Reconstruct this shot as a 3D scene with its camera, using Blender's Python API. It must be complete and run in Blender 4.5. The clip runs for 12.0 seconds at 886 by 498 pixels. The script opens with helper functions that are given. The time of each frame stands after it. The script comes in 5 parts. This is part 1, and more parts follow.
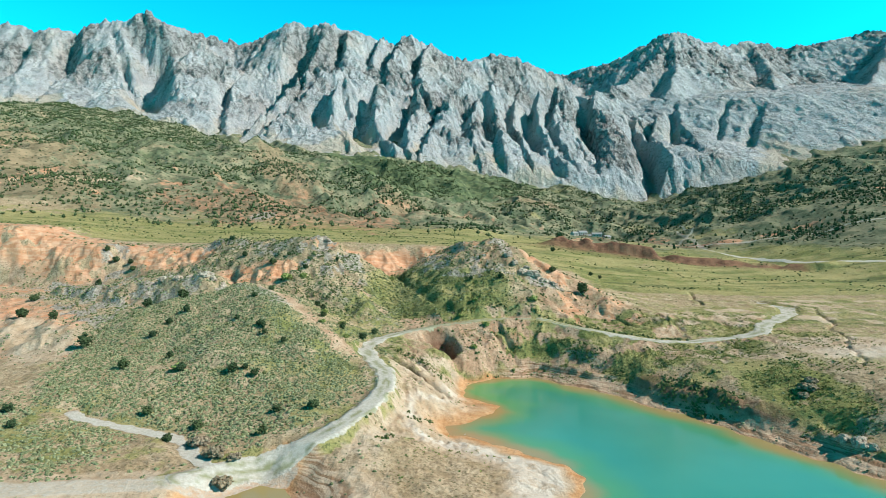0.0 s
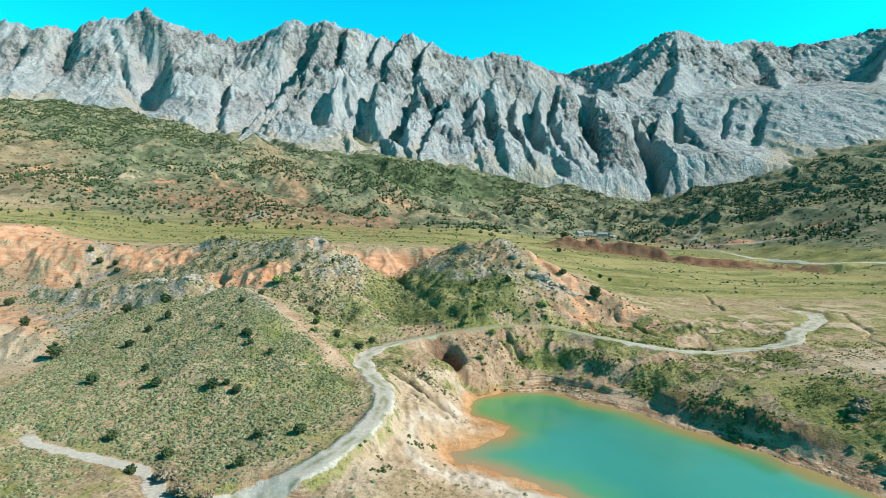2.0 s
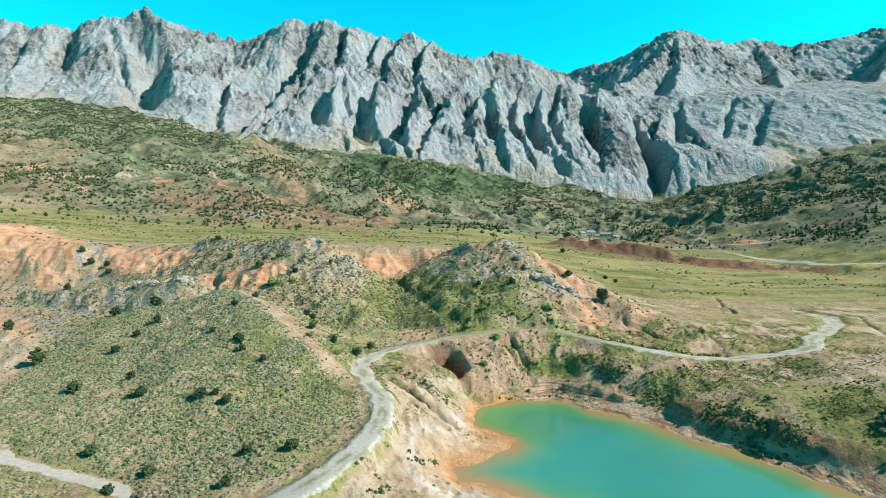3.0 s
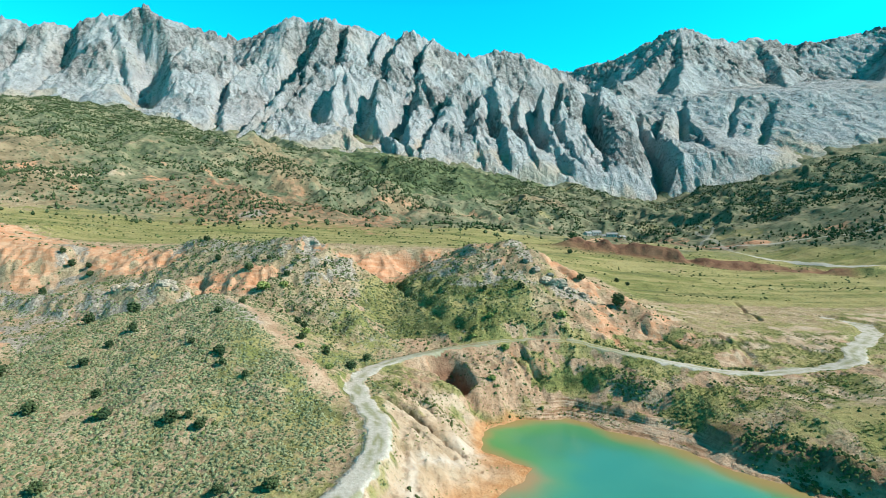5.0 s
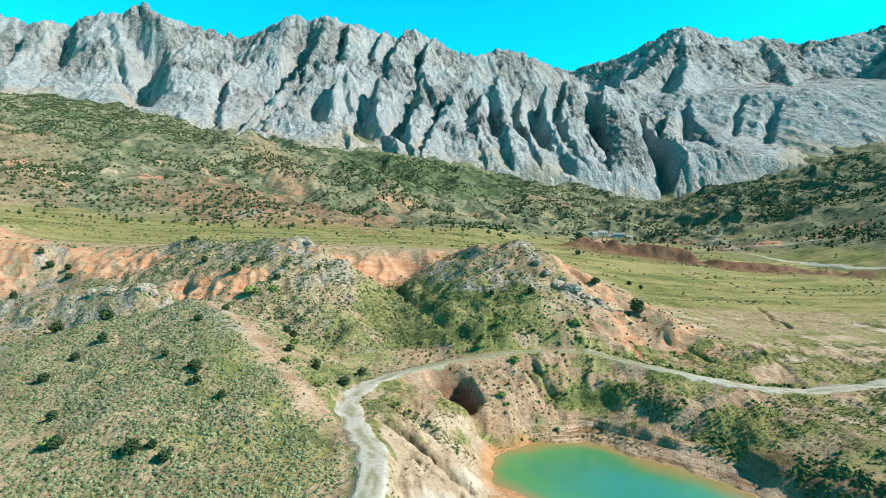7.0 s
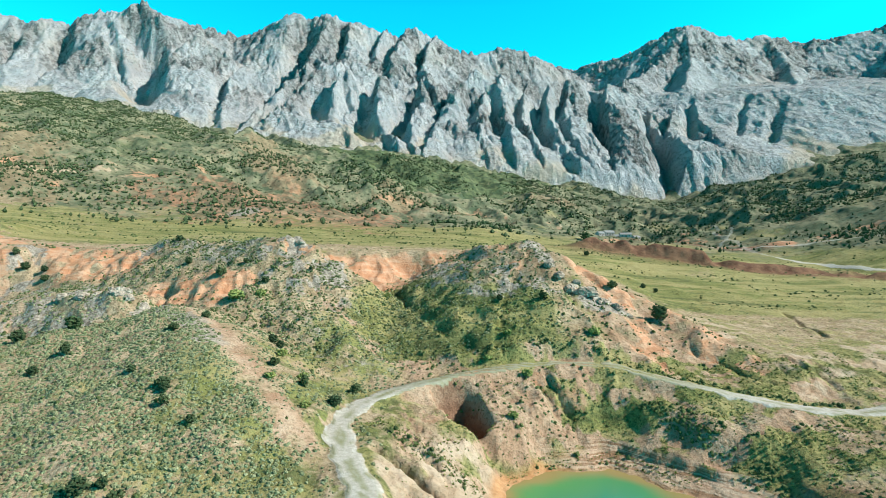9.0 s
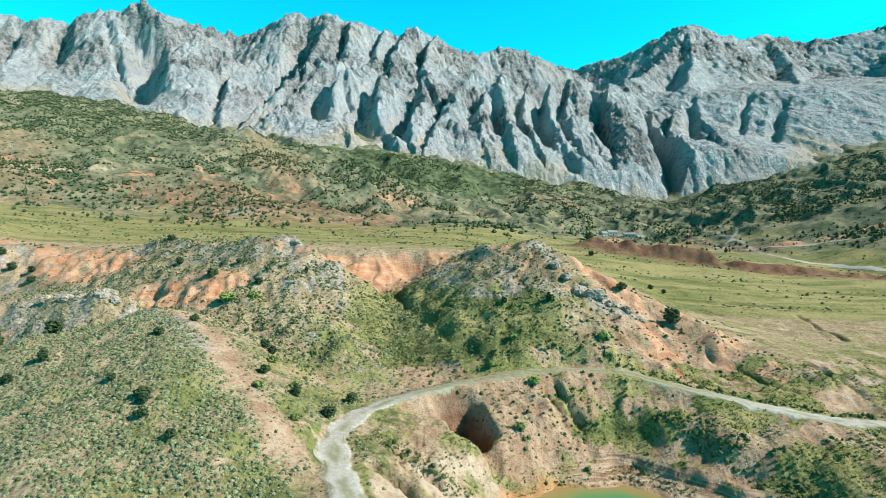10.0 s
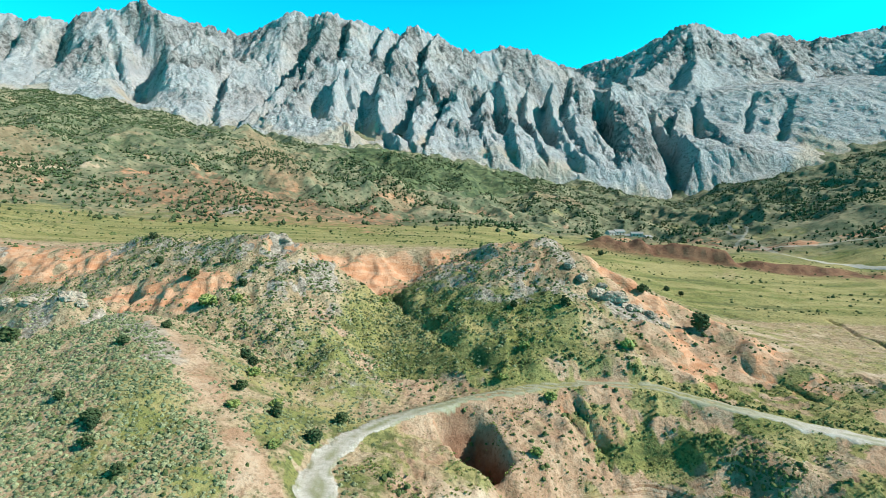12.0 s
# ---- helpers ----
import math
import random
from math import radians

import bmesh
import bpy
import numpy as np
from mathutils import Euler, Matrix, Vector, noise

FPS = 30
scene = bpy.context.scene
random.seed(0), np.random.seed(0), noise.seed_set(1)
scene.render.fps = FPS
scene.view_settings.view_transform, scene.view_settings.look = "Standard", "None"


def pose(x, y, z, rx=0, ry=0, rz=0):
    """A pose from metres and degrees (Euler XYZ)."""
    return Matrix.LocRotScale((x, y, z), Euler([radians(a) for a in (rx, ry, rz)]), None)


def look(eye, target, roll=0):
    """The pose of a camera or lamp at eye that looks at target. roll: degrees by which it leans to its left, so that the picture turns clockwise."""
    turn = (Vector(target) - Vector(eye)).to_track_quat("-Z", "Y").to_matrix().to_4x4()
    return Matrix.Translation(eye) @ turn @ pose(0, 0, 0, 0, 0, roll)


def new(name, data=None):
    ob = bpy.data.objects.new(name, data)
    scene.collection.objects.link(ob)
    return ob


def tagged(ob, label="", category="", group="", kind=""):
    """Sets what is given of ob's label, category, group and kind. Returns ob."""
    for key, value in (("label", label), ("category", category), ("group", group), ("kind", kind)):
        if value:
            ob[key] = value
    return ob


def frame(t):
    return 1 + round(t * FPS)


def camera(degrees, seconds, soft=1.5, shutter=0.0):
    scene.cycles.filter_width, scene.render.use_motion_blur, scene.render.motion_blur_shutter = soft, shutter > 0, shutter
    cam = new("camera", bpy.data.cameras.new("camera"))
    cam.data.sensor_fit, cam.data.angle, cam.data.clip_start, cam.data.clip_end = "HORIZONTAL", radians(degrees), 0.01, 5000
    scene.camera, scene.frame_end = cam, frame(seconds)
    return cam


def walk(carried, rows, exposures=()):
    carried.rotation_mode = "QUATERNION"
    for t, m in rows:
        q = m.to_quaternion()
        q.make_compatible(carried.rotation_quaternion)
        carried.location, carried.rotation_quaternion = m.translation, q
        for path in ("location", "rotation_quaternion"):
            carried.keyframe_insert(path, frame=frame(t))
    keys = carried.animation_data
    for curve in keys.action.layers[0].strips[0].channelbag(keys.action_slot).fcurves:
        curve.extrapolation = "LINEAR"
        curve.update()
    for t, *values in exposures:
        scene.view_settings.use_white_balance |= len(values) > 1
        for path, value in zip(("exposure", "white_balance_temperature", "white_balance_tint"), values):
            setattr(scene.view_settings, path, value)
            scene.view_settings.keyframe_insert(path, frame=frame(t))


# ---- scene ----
cam = camera(78.27, 12.0, soft=0.55)
PATH = [
    (0.0, pose(0.000, 0.000, 45.000, 89.139, 0.156, 0.000)),
    (0.5, pose(-0.251, 3.779, 45.114, 89.122, 0.143, 0.008)),
    (1.0, pose(-0.497, 7.566, 45.234, 89.106, 0.128, 0.018)),
    (1.5, pose(-0.740, 11.360, 45.358, 89.092, 0.114, 0.030)),
    (2.0, pose(-0.977, 15.161, 45.485, 89.079, 0.098, 0.043)),
    (2.5, pose(-1.211, 18.966, 45.613, 89.067, 0.082, 0.058)),
    (3.0, pose(-1.439, 22.774, 45.739, 89.057, 0.067, 0.075)),
    (3.5, pose(-1.664, 26.586, 45.862, 89.048, 0.050, 0.093)),
    (4.0, pose(-1.884, 30.399, 45.978, 89.040, 0.034, 0.112)),
    (4.5, pose(-2.099, 34.212, 46.088, 89.034, 0.018, 0.133)),
    (5.0, pose(-2.310, 38.025, 46.187, 89.028, 0.003, 0.154)),
    (5.5, pose(-2.517, 41.837, 46.275, 89.024, -0.013, 0.177)),
    (6.0, pose(-2.719, 45.645, 46.349, 89.021, -0.027, 0.201)),
    (6.5, pose(-2.916, 49.450, 46.407, 89.020, -0.041, 0.226)),
    (7.0, pose(-3.109, 53.250, 46.448, 89.019, -0.055, 0.251)),
    (7.5, pose(-3.298, 57.044, 46.469, 89.020, -0.067, 0.278)),
    (8.0, pose(-3.482, 60.831, 46.468, 89.021, -0.078, 0.305)),
    (8.5, pose(-3.661, 64.609, 46.443, 89.024, -0.088, 0.333)),
    (9.0, pose(-3.836, 68.379, 46.393, 89.028, -0.097, 0.361)),
    (9.5, pose(-4.007, 72.138, 46.314, 89.033, -0.105, 0.390)),
    (10.0, pose(-4.173, 75.885, 46.206, 89.039, -0.110, 0.420)),
    (10.5, pose(-4.334, 79.620, 46.066, 89.046, -0.114, 0.449)),
    (11.0, pose(-4.491, 83.342, 45.892, 89.055, -0.117, 0.479)),
    (11.5, pose(-4.643, 87.048, 45.682, 89.064, -0.117, 0.510)),
    (12.0, pose(-4.790, 90.739, 45.433, 89.074, -0.115, 0.540)),
]
walk(cam, PATH, [(0.0, 0.81), (5.0, 0.88), (12.0, 0.9)])

# ---- light ----
SUN_ELEV, SUN_TO = radians(39), Vector((0.98, -0.20))
world = bpy.data.worlds.new("sky")
scene.world = world
world.use_nodes = True
wt = world.node_tree
wt.nodes.clear()
sky = wt.nodes.new("ShaderNodeTexSky")
sky.sky_type, sky.sun_disc = "NISHITA", False
sky.sun_elevation, sky.sun_rotation = SUN_ELEV, math.atan2(SUN_TO.x, SUN_TO.y)
sky.altitude, sky.air_density, sky.dust_density, sky.ozone_density = 1500, 1.0, 0.2, 3.0
tone = wt.nodes.new("ShaderNodeMix")
tone.data_type, tone.blend_type = "RGBA", "MULTIPLY"
tone.inputs["Factor"].default_value = 1.0
tone.inputs["B"].default_value = (0.03, 3.55, 3.15, 1)
back = wt.nodes.new("ShaderNodeBackground")
back.inputs["Strength"].default_value = 0.06
wout = wt.nodes.new("ShaderNodeOutputWorld")
# sky faded almost to black overhead, an added dimming that cuts ambient light
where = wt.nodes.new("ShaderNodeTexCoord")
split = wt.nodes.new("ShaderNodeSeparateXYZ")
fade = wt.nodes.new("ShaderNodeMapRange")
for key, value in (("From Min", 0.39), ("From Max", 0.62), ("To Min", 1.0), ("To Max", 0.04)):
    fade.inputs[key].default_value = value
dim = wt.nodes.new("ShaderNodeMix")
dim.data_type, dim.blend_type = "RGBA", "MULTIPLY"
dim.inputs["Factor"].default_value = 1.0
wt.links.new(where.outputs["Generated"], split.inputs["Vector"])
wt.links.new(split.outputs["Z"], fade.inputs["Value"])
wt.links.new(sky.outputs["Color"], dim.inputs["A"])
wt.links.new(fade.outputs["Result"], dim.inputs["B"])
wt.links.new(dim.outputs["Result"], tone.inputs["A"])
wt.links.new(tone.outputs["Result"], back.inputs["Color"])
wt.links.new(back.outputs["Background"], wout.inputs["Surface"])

sun_data = bpy.data.lights.new("sun", "SUN")
sun_data.energy, sun_data.angle, sun_data.color = 5.0, radians(0.5), (1.0, 0.93, 0.84)
sun = new("sun", sun_data)
c = math.cos(SUN_ELEV)
sun_dir = Vector((SUN_TO.x * c, SUN_TO.y * c, math.sin(SUN_ELEV)))
sun.matrix_world = look(sun_dir * 500, (0, 0, 0))


# ---- noise on arrays ----
_rng = np.random.RandomState(7)
_ANG = _rng.rand(4096) * 2 * np.pi
_GX, _GY = np.cos(_ANG), np.sin(_ANG)


def _corner(ix, iy, fx, fy, seed):
    k = (ix * 374761393 + iy * 668265263 + seed * 144665) & 0x7FFFFFFF
    k = ((k ^ (k >> 13)) * 1274126177) & 0x7FFFFFFF
    k = (k ^ (k >> 16)) & 4095
    return _GX[k] * fx + _GY[k] * fy


def perlin(x, y, seed=0):
    x0, y0 = np.floor(x), np.floor(y)
    fx, fy = x - x0, y - y0
    ix, iy = x0.astype(np.int64), y0.astype(np.int64)
    u = fx * fx * fx * (fx * (fx * 6 - 15) + 10)
    v = fy * fy * fy * (fy * (fy * 6 - 15) + 10)
    a = _corner(ix, iy, fx, fy, seed)
    b = _corner(ix + 1, iy, fx - 1, fy, seed)
    c = _corner(ix, iy + 1, fx, fy - 1, seed)
    d = _corner(ix + 1, iy + 1, fx - 1, fy - 1, seed)
    return 1.5 * (a + (b - a) * u + (c - a) * v + (a - b - c + d) * u * v)


def fbm(x, y, size, octaves=4, seed=0, gain=0.5):
    out, amp, s = np.zeros_like(x), 1.0, 1.0 / size
    for i in range(octaves):
        out += amp * perlin(x * s + 17.3 * i, y * s - 9.1 * i, seed + i)
        amp, s = amp * gain, s * 2.03
    return out


def ridged(x, y, size, octaves=4, seed=0, gain=0.5):
    """Sharp crests: 1 on the crests, falling towards 0."""
    out, amp, s, tot = np.zeros_like(x), 1.0, 1.0 / size, 0.0
    for i in range(octaves):
        n = 1 - np.abs(perlin(x * s + 5.7 * i, y * s + 3.3 * i, seed + i))
        out += amp * n * n
        tot += amp
        amp, s = amp * gain, s * 2.1
    return out / tot


def step(a, b, v):
    k = np.clip((v - a) / (b - a), 0, 1)
    return k * k * (3 - 2 * k)


def near_line(x, y, pts):
    """Distance to a polyline, and its height at the nearest place."""
    best, zz = np.full_like(x, 1e9), np.zeros_like(x)
    for (ax, ay, az), (bx, by, bz) in zip(pts, pts[1:]):
        dx, dy = bx - ax, by - ay
        k = np.clip(((x - ax) * dx + (y - ay) * dy) / (dx * dx + dy * dy), 0, 1)
        d = np.hypot(x - ax - k * dx, y - ay - k * dy)
        m = d < best
        best = np.where(m, d, best)
        zz = np.where(m, az + k * (bz - az), zz)
    return best, zz


def tent(x, y, pts, slope, soft):
    """The highest of slopes that fall away on both sides of a crest line."""
    out = np.full_like(x, -1e4)
    for (ax, ay, az), (bx, by, bz) in zip(pts, pts[1:]):
        dx, dy = bx - ax, by - ay
        k = np.clip(((x - ax) * dx + (y - ay) * dy) / (dx * dx + dy * dy), 0, 1)
        d = np.hypot(x - ax - k * dx, y - ay - k * dy)
        out = np.maximum(out, az + k * (bz - az) - slope * (np.sqrt(d * d + soft * soft) - soft))
    return out


def slab(x, y, pts, west, east):
    """A rib whose side to the west is a cliff and whose side to the east is a slab."""
    out = np.full_like(x, -1e4)
    for (ax, ay, az), (bx, by, bz) in zip(pts, pts[1:]):
        dx, dy = bx - ax, by - ay
        k = np.clip(((x - ax) * dx + (y - ay) * dy) / (dx * dx + dy * dy), 0, 1)
        d = np.hypot(x - ax - k * dx, y - ay - k * dy)
        s = np.where(dx * (y - ay) - dy * (x - ax) > 0, east, west)
        out = np.maximum(out, az + k * (bz - az) - s * (np.sqrt(d * d + 9) - 3))
    return out


def gulch(x, y, pts, deep):
    """A ravine along the west foot of a rib: a cliff under the crest, an easy rise beyond."""
    best, out, done = np.full_like(x, 1e9), np.zeros_like(x), 0.0
    deep = deep * 0.7
    w = deep / 1.8
    total = sum(math.hypot(b[0] - a[0], b[1] - a[1]) for a, b in zip(pts, pts[1:]))
    for (ax, ay, az), (bx, by, bz) in zip(pts, pts[1:]):
        dx, dy = bx - ax, by - ay
        k = np.clip(((x - ax) * dx + (y - ay) * dy) / (dx * dx + dy * dy), 0, 1)
        d = np.hypot(x - ax - k * dx, y - ay - k * dy)
        s = (done + k * math.hypot(dx, dy)) / total
        west = dx * (y - ay) - dy * (x - ax) < 0
        cut = deep * np.clip(d / w, 0, 1) * step(2.7 * w, 1.1 * w, d) * step(0.95, 0.45, s) * (0.35 + 0.65 * step(0.0, 0.15, s)) * west
        out = np.where(d < best, cut, out)
        best = np.minimum(best, d)
        done += math.hypot(dx, dy)
    return out


def soft_max(a, b, r):
    h = np.clip(0.5 + 0.5 * (a - b) / r, 0, 1)
    return b + (a - b) * h + r * h * (1 - h)


def inside(x, y, pts):
    """Signed distance to a closed outline, positive inside."""
    best, odd = np.full_like(x, 1e9), np.zeros(x.shape, bool)
    for (ax, ay), (bx, by) in zip(pts, pts[1:] + pts[:1]):
        dx, dy = bx - ax, by - ay
        k = np.clip(((x - ax) * dx + (y - ay) * dy) / (dx * dx + dy * dy), 0, 1)
        best = np.minimum(best, np.hypot(x - ax - k * dx, y - ay - k * dy))
        if ay != by:
            odd ^= ((ay > y) != (by > y)) & (x < dx * (y - ay) / dy + ax)
    return np.where(odd, best, -best)


# ---- lie of the land: cross sections (distance north, then east and height) ----
SECTIONS = []


def section(north, *pairs):
    SECTIONS.append((north, [p[0] for p in pairs], [p[1] for p in pairs]))


section(-3000, (-3000, 30), (-600, 12), (-100, 3), (0, -2), (100, -2), (160, 8), (600, 15), (3000, 40))
section(-400, (-3000, 40), (-600, 12), (-100, 3), (0, -2), (100, -2), (160, 8), (600, 15), (3000, 60))
section(60, (-3000, 60), (-250, 8), (-100, 5), (-60, 3), (-35, 2), (-15, 2.5), (5, 1.5), (20, 0.8), (100, 1), (118, 4), (135, 10), (300, 14), (3000, 80))
section(95, (-3000, 70), (-250, 10), (-100, 6), (-75, 4.6), (-55, 3.6), (-42, 2.8), (-34, 2.0), (-24, 2.2), (-14, 3), (0, 2), (10, 1.5), (22, 0.8), (85, 1), (92, 6), (105, 11), (130, 13), (300, 15), (3000, 90))
section(120, (-3000, 80), (-250, 10), (-120, 6), (-84, 4.6), (-65, 3.6), (-48, 4.5), (-33, 7.5), (-24, 8), (-16, 7), (-8, 4.2), (0, 1.5), (8, 0.8), (72, 1), (78, 4), (90, 8), (105, 12), (200, 14), (400, 18), (3000, 100))
section(150, (-3000, 90), (-250, 14), (-146, 8), (-110, 9), (-60, 10), (-30, 9.8), (-14, 9.6), (-4, 6), (4, 2.5), (9, 1), (54, 1), (62, 5), (75, 9), (102, 13.2), (130, 14.5), (300, 16), (3000, 110))
section(185, (-3000, 100), (-300, 18), (-171, 10), (-146, 8), (-110, 12), (-60, 14), (-35, 12.5), (-20, 12.2), (-10, 12), (0, 11.5), (6, 10.5), (12, 8.5), (18, 5), (25, 4.2), (32, 6.9), (40, 10), (50, 12.3), (60, 12.5), (80, 11.8), (107, 14.5), (123, 15), (200, 15.5), (400, 20), (3000, 130))
section(205, (-3000, 110), (-300, 22), (-171, 16), (-125, 17), (-60, 18), (-44, 17.5), (-20, 14.5), (0, 15), (12, 15.5), (38, 15.8), (50, 15), (62, 14.5), (78, 17.5), (100, 16.5), (130, 16), (200, 16), (400, 22), (3000, 140))
section(235, (-3000, 120), (-300, 24), (-171, 20), (-120, 22), (-95, 26), (-66, 23), (-40, 20), (-15, 20.5), (5, 22.5), (20, 24.5), (40, 22), (58, 24.5), (75, 20), (100, 17), (130, 17), (200, 16.5), (400, 24), (3000, 150))
section(258, (-3000, 130), (-300, 24), (-215, 23), (-171, 22), (-143, 28), (-100, 30), (-70, 31), (-40, 27), (-15, 28), (2, 31), (12, 34), (25, 37), (45, 30), (62, 24), (90, 19), (130, 17.5), (200, 17), (400, 26), (3000, 160))
section(300, (-3000, 170), (-400, 64), (-245, 55), (-222, 53.5), (-212, 48.5), (-203, 46), (-188, 44), (-159, 42.5), (-113, 44), (-60, 43.5), (-20, 42.5), (10, 42), (30, 41), (50, 33), (65, 27), (90, 21), (130, 18.5), (172, 17), (260, 18), (400, 36), (3000, 180))
section(420, (-3000, 190), (-400, 66), (-240, 56), (-100, 50), (0, 47), (60, 42), (134, 35), (180, 29), (250, 27), (330, 46), (450, 72), (3000, 240))
section(560, (-3000, 240), (-500, 85), (-248, 70), (-184, 68), (0, 60), (100, 52), (150, 45), (250, 42), (330, 58), (386, 78), (500, 108), (3000, 300))
section(700, (-3000, 300), (-600, 120), (-300, 92), (-80, 76), (0, 70), (80, 58), (158, 52), (250, 55), (333, 70), (450, 100), (600, 132), (3000, 340))
section(900, (-3000, 420), (-800, 205), (-480, 145), (-200, 140), (0, 122), (150, 92), (250, 75), (330, 80), (450, 92), (600, 128), (800, 175), (3000, 400))
section(1200, (-3000, 520), (-800, 300), (-500, 255), (-300, 248), (-50, 215), (150, 180), (300, 150), (450, 125), (500, 122), (600, 150), (800, 205), (1000, 250), (3000, 480))
section(1600, (-3000, 640), (-800, 400), (-300, 360), (0, 330), (300, 290), (480, 240), (800, 330), (3000, 600))
section(6000, (-3000, 300), (0, 300), (3000, 300))


def land_base(x, y):
    norths = np.array([s[0] for s in SECTIONS], float)
    i = np.clip(np.searchsorted(norths, y) - 1, 0, len(SECTIONS) - 2)
    lo, hi = np.zeros_like(x), np.zeros_like(x)
    for k in range(len(SECTIONS)):
        m = i == k
        if m.any():
            lo[m] = np.interp(x[m], SECTIONS[k][1], SECTIONS[k][2])
            hi[m] = np.interp(x[m], SECTIONS[k + 1][1], SECTIONS[k + 1][2])
    f = np.clip((y - norths[i]) / (norths[i + 1] - norths[i]), 0, 1)
    # the scarp under the plateau is steeper than the rest
    scarp = norths[i] == 258
    f = np.where(scarp, step(0.05, 0.92, f), f)
    return lo + (hi - lo) * f


LAKE = [(7.6, 170), (16, 176), (29, 178), (40, 167), (48.5, 158.5), (58, 144), (67, 130), (75, 114), (82, 101), (95, 75), (112, 20), (130, -100),
        (110, -260), (20, -280), (-30, -150), (-14, 0), (6, 60), (22, 88), (26, 98), (25, 107), (19, 114), (10, 121), (2, 126), (1, 131), (8, 137), (14, 143),
        (14.5, 147), (10.5, 151), (6, 157), (5, 163)]
POND = [(-40, 84), (-22, 84), (-24, 91), (-29, 98), (-34, 100), (-38, 95)]
ROAD = [(-46, 96, 3.2), (-37.5, 102, 3.6), (-29, 105.5, 4.9), (-22, 111, 7.0), (-17, 120, 8.2), (-14.3, 132, 9.2), (-14.5, 138, 9.5), (-16, 148, 9.9), (-21, 159, 10.5), (-24, 170, 11.3), (-22, 180, 12.2),
        (-15, 189, 13), (-2, 196, 14.5), (12, 201, 15.5), (25, 204, 15.8), (38, 201, 15.5), (48, 194, 14), (59, 187, 12.7), (70, 181, 11.6), (80, 178.5, 11.5), (97, 179, 12.8),
        (107, 182, 14.3), (112, 190, 15), (121, 199, 15.3), (138, 216, 15.5), (146, 232, 15.6), (142, 246, 16)]
TRACK = [(-87, 127, 5.0), (-83, 124, 4.6), (-74, 121, 4.0), (-65, 118.5, 3.4), (-57, 115, 3.2), (-50, 107, 3.0), (-43, 100, 3.2)]
TRACK_LOW = [(-130, 84, 6), (-90, 86, 5), (-67, 88.7, 4.4), (-53, 92, 3.6), (-40, 95, 3.4), (-30, 101, 5.2)]
VALLEY_ROAD = [(275, 640, 55), (262, 575, 46), (250, 527, 38), (243, 490, 34), (256, 445, 30), (268, 412, 27), (282, 380, 25), (312, 352, 24), (370, 330, 26)]
UPPER_ROAD = [(150, 640, 50), (185, 590, 52), (217, 560, 53), (264, 520, 45), (345, 480, 40), (460, 450, 60)]
PATH_UP = [(240, 560, 52), (285, 620, 62), (314, 680, 72), (310, 720, 76)]

DOME = [(-122, 200, 18.5), (-97, 206, 24), (-83, 208, 26.4), (-77, 213, 28.7), (-66, 202, 26.7), (-55.5, 183, 23.2), (-44, 170, 18.2)]
RIDGE_WEST = [(-118, 292, 46), (-85, 272, 45.5), (-57.4, 262.5, 46.8), (-52, 250, 40), (-47, 238, 32), (-40, 225, 27), (-30, 212, 21), (-22, 203, 16)]
SHOULDER = [(24.5, 258, 45), (15, 261, 44.3), (9, 268, 43.5), (6, 285, 42)]
RIDGE_EAST = [(31, 288, 43), (28, 268, 44.5), (24.5, 258, 46), (26, 252, 42.5), (26.5, 246, 34.5), (27, 240, 27)]
SPUR_EAST = [(31, 254, 43), (44, 246, 35), (58, 233, 26), (66, 222, 22), (72, 211, 18)]
BANK_EAST = [(63, 154, 4.2), (65.5, 149, 5.8), (69, 142.5, 6.6), (73, 135.5, 6.2), (75.5, 131, 4.4)]
RIDGE_GREY = [(-175, 250, 24), (-150, 238, 25.5), (-130, 232, 27), (-110, 227.5, 29.8), (-96, 224, 31.8)]
HILLSIDE = [(-112, 166), (-103, 131), (-60, 117), (-42, 108), (-25, 117), (-20, 138), (-27, 156), (-31, 168), (-50, 182), (-62, 201), (-77, 215), (-90, 212), (-106, 204), (-124, 197)]
RED_FACES = [(21, [(-300, 312, 0), (-245, 302, 0), (-198, 292, 0), (-180, 286, 0)]), (13, [(-166, 286, 0), (-146, 280, 0), (-124, 276, 0)]), (8.5, [(-96, 241, 0), (-82, 239, 0), (-71, 236, 0)]),
             (17, [(-54, 266, 0), (-32, 272, 0), (4, 280, 0), (16, 276, 0)]), (13, [(-186, 230, 0), (-158, 210, 0), (-138, 186, 0)]), (7, [(-225, 262, 0), (-190, 252, 0)]), (6, [(52, 240, 0), (40, 252, 0)])]
GULLIES = [(1.3, [(-14, 162, 0), (-8, 157, 0), (-2, 151, 0), (2, 148, 0)]), (0.9, [(-11, 152, 0), (-6, 147.5, 0), (0, 144, 0)]), (0.8, [(-9, 165, 0), (-3, 160, 0), (3, 156, 0)]),
           (1.2, [(22, 196, 0), (24, 190, 0), (26, 184, 0), (28, 180, 0)]), (0.8, [(19, 194, 0), (23, 188, 0)]), (0.9, [(127, 280, 0), (116, 250, 0), (112, 235, 0)]),
           (0.5, [(155, 227, 0), (134, 185, 0), (109, 140, 0)]), (0.8, [(62, 214, 0), (66, 204, 0), (70, 195, 0)]), (0.7, [(80, 206, 0), (84, 197, 0), (86, 190, 0)])]
HILLS = []


def hill(slope, *pts):
    HILLS.append((slope, list(pts)))


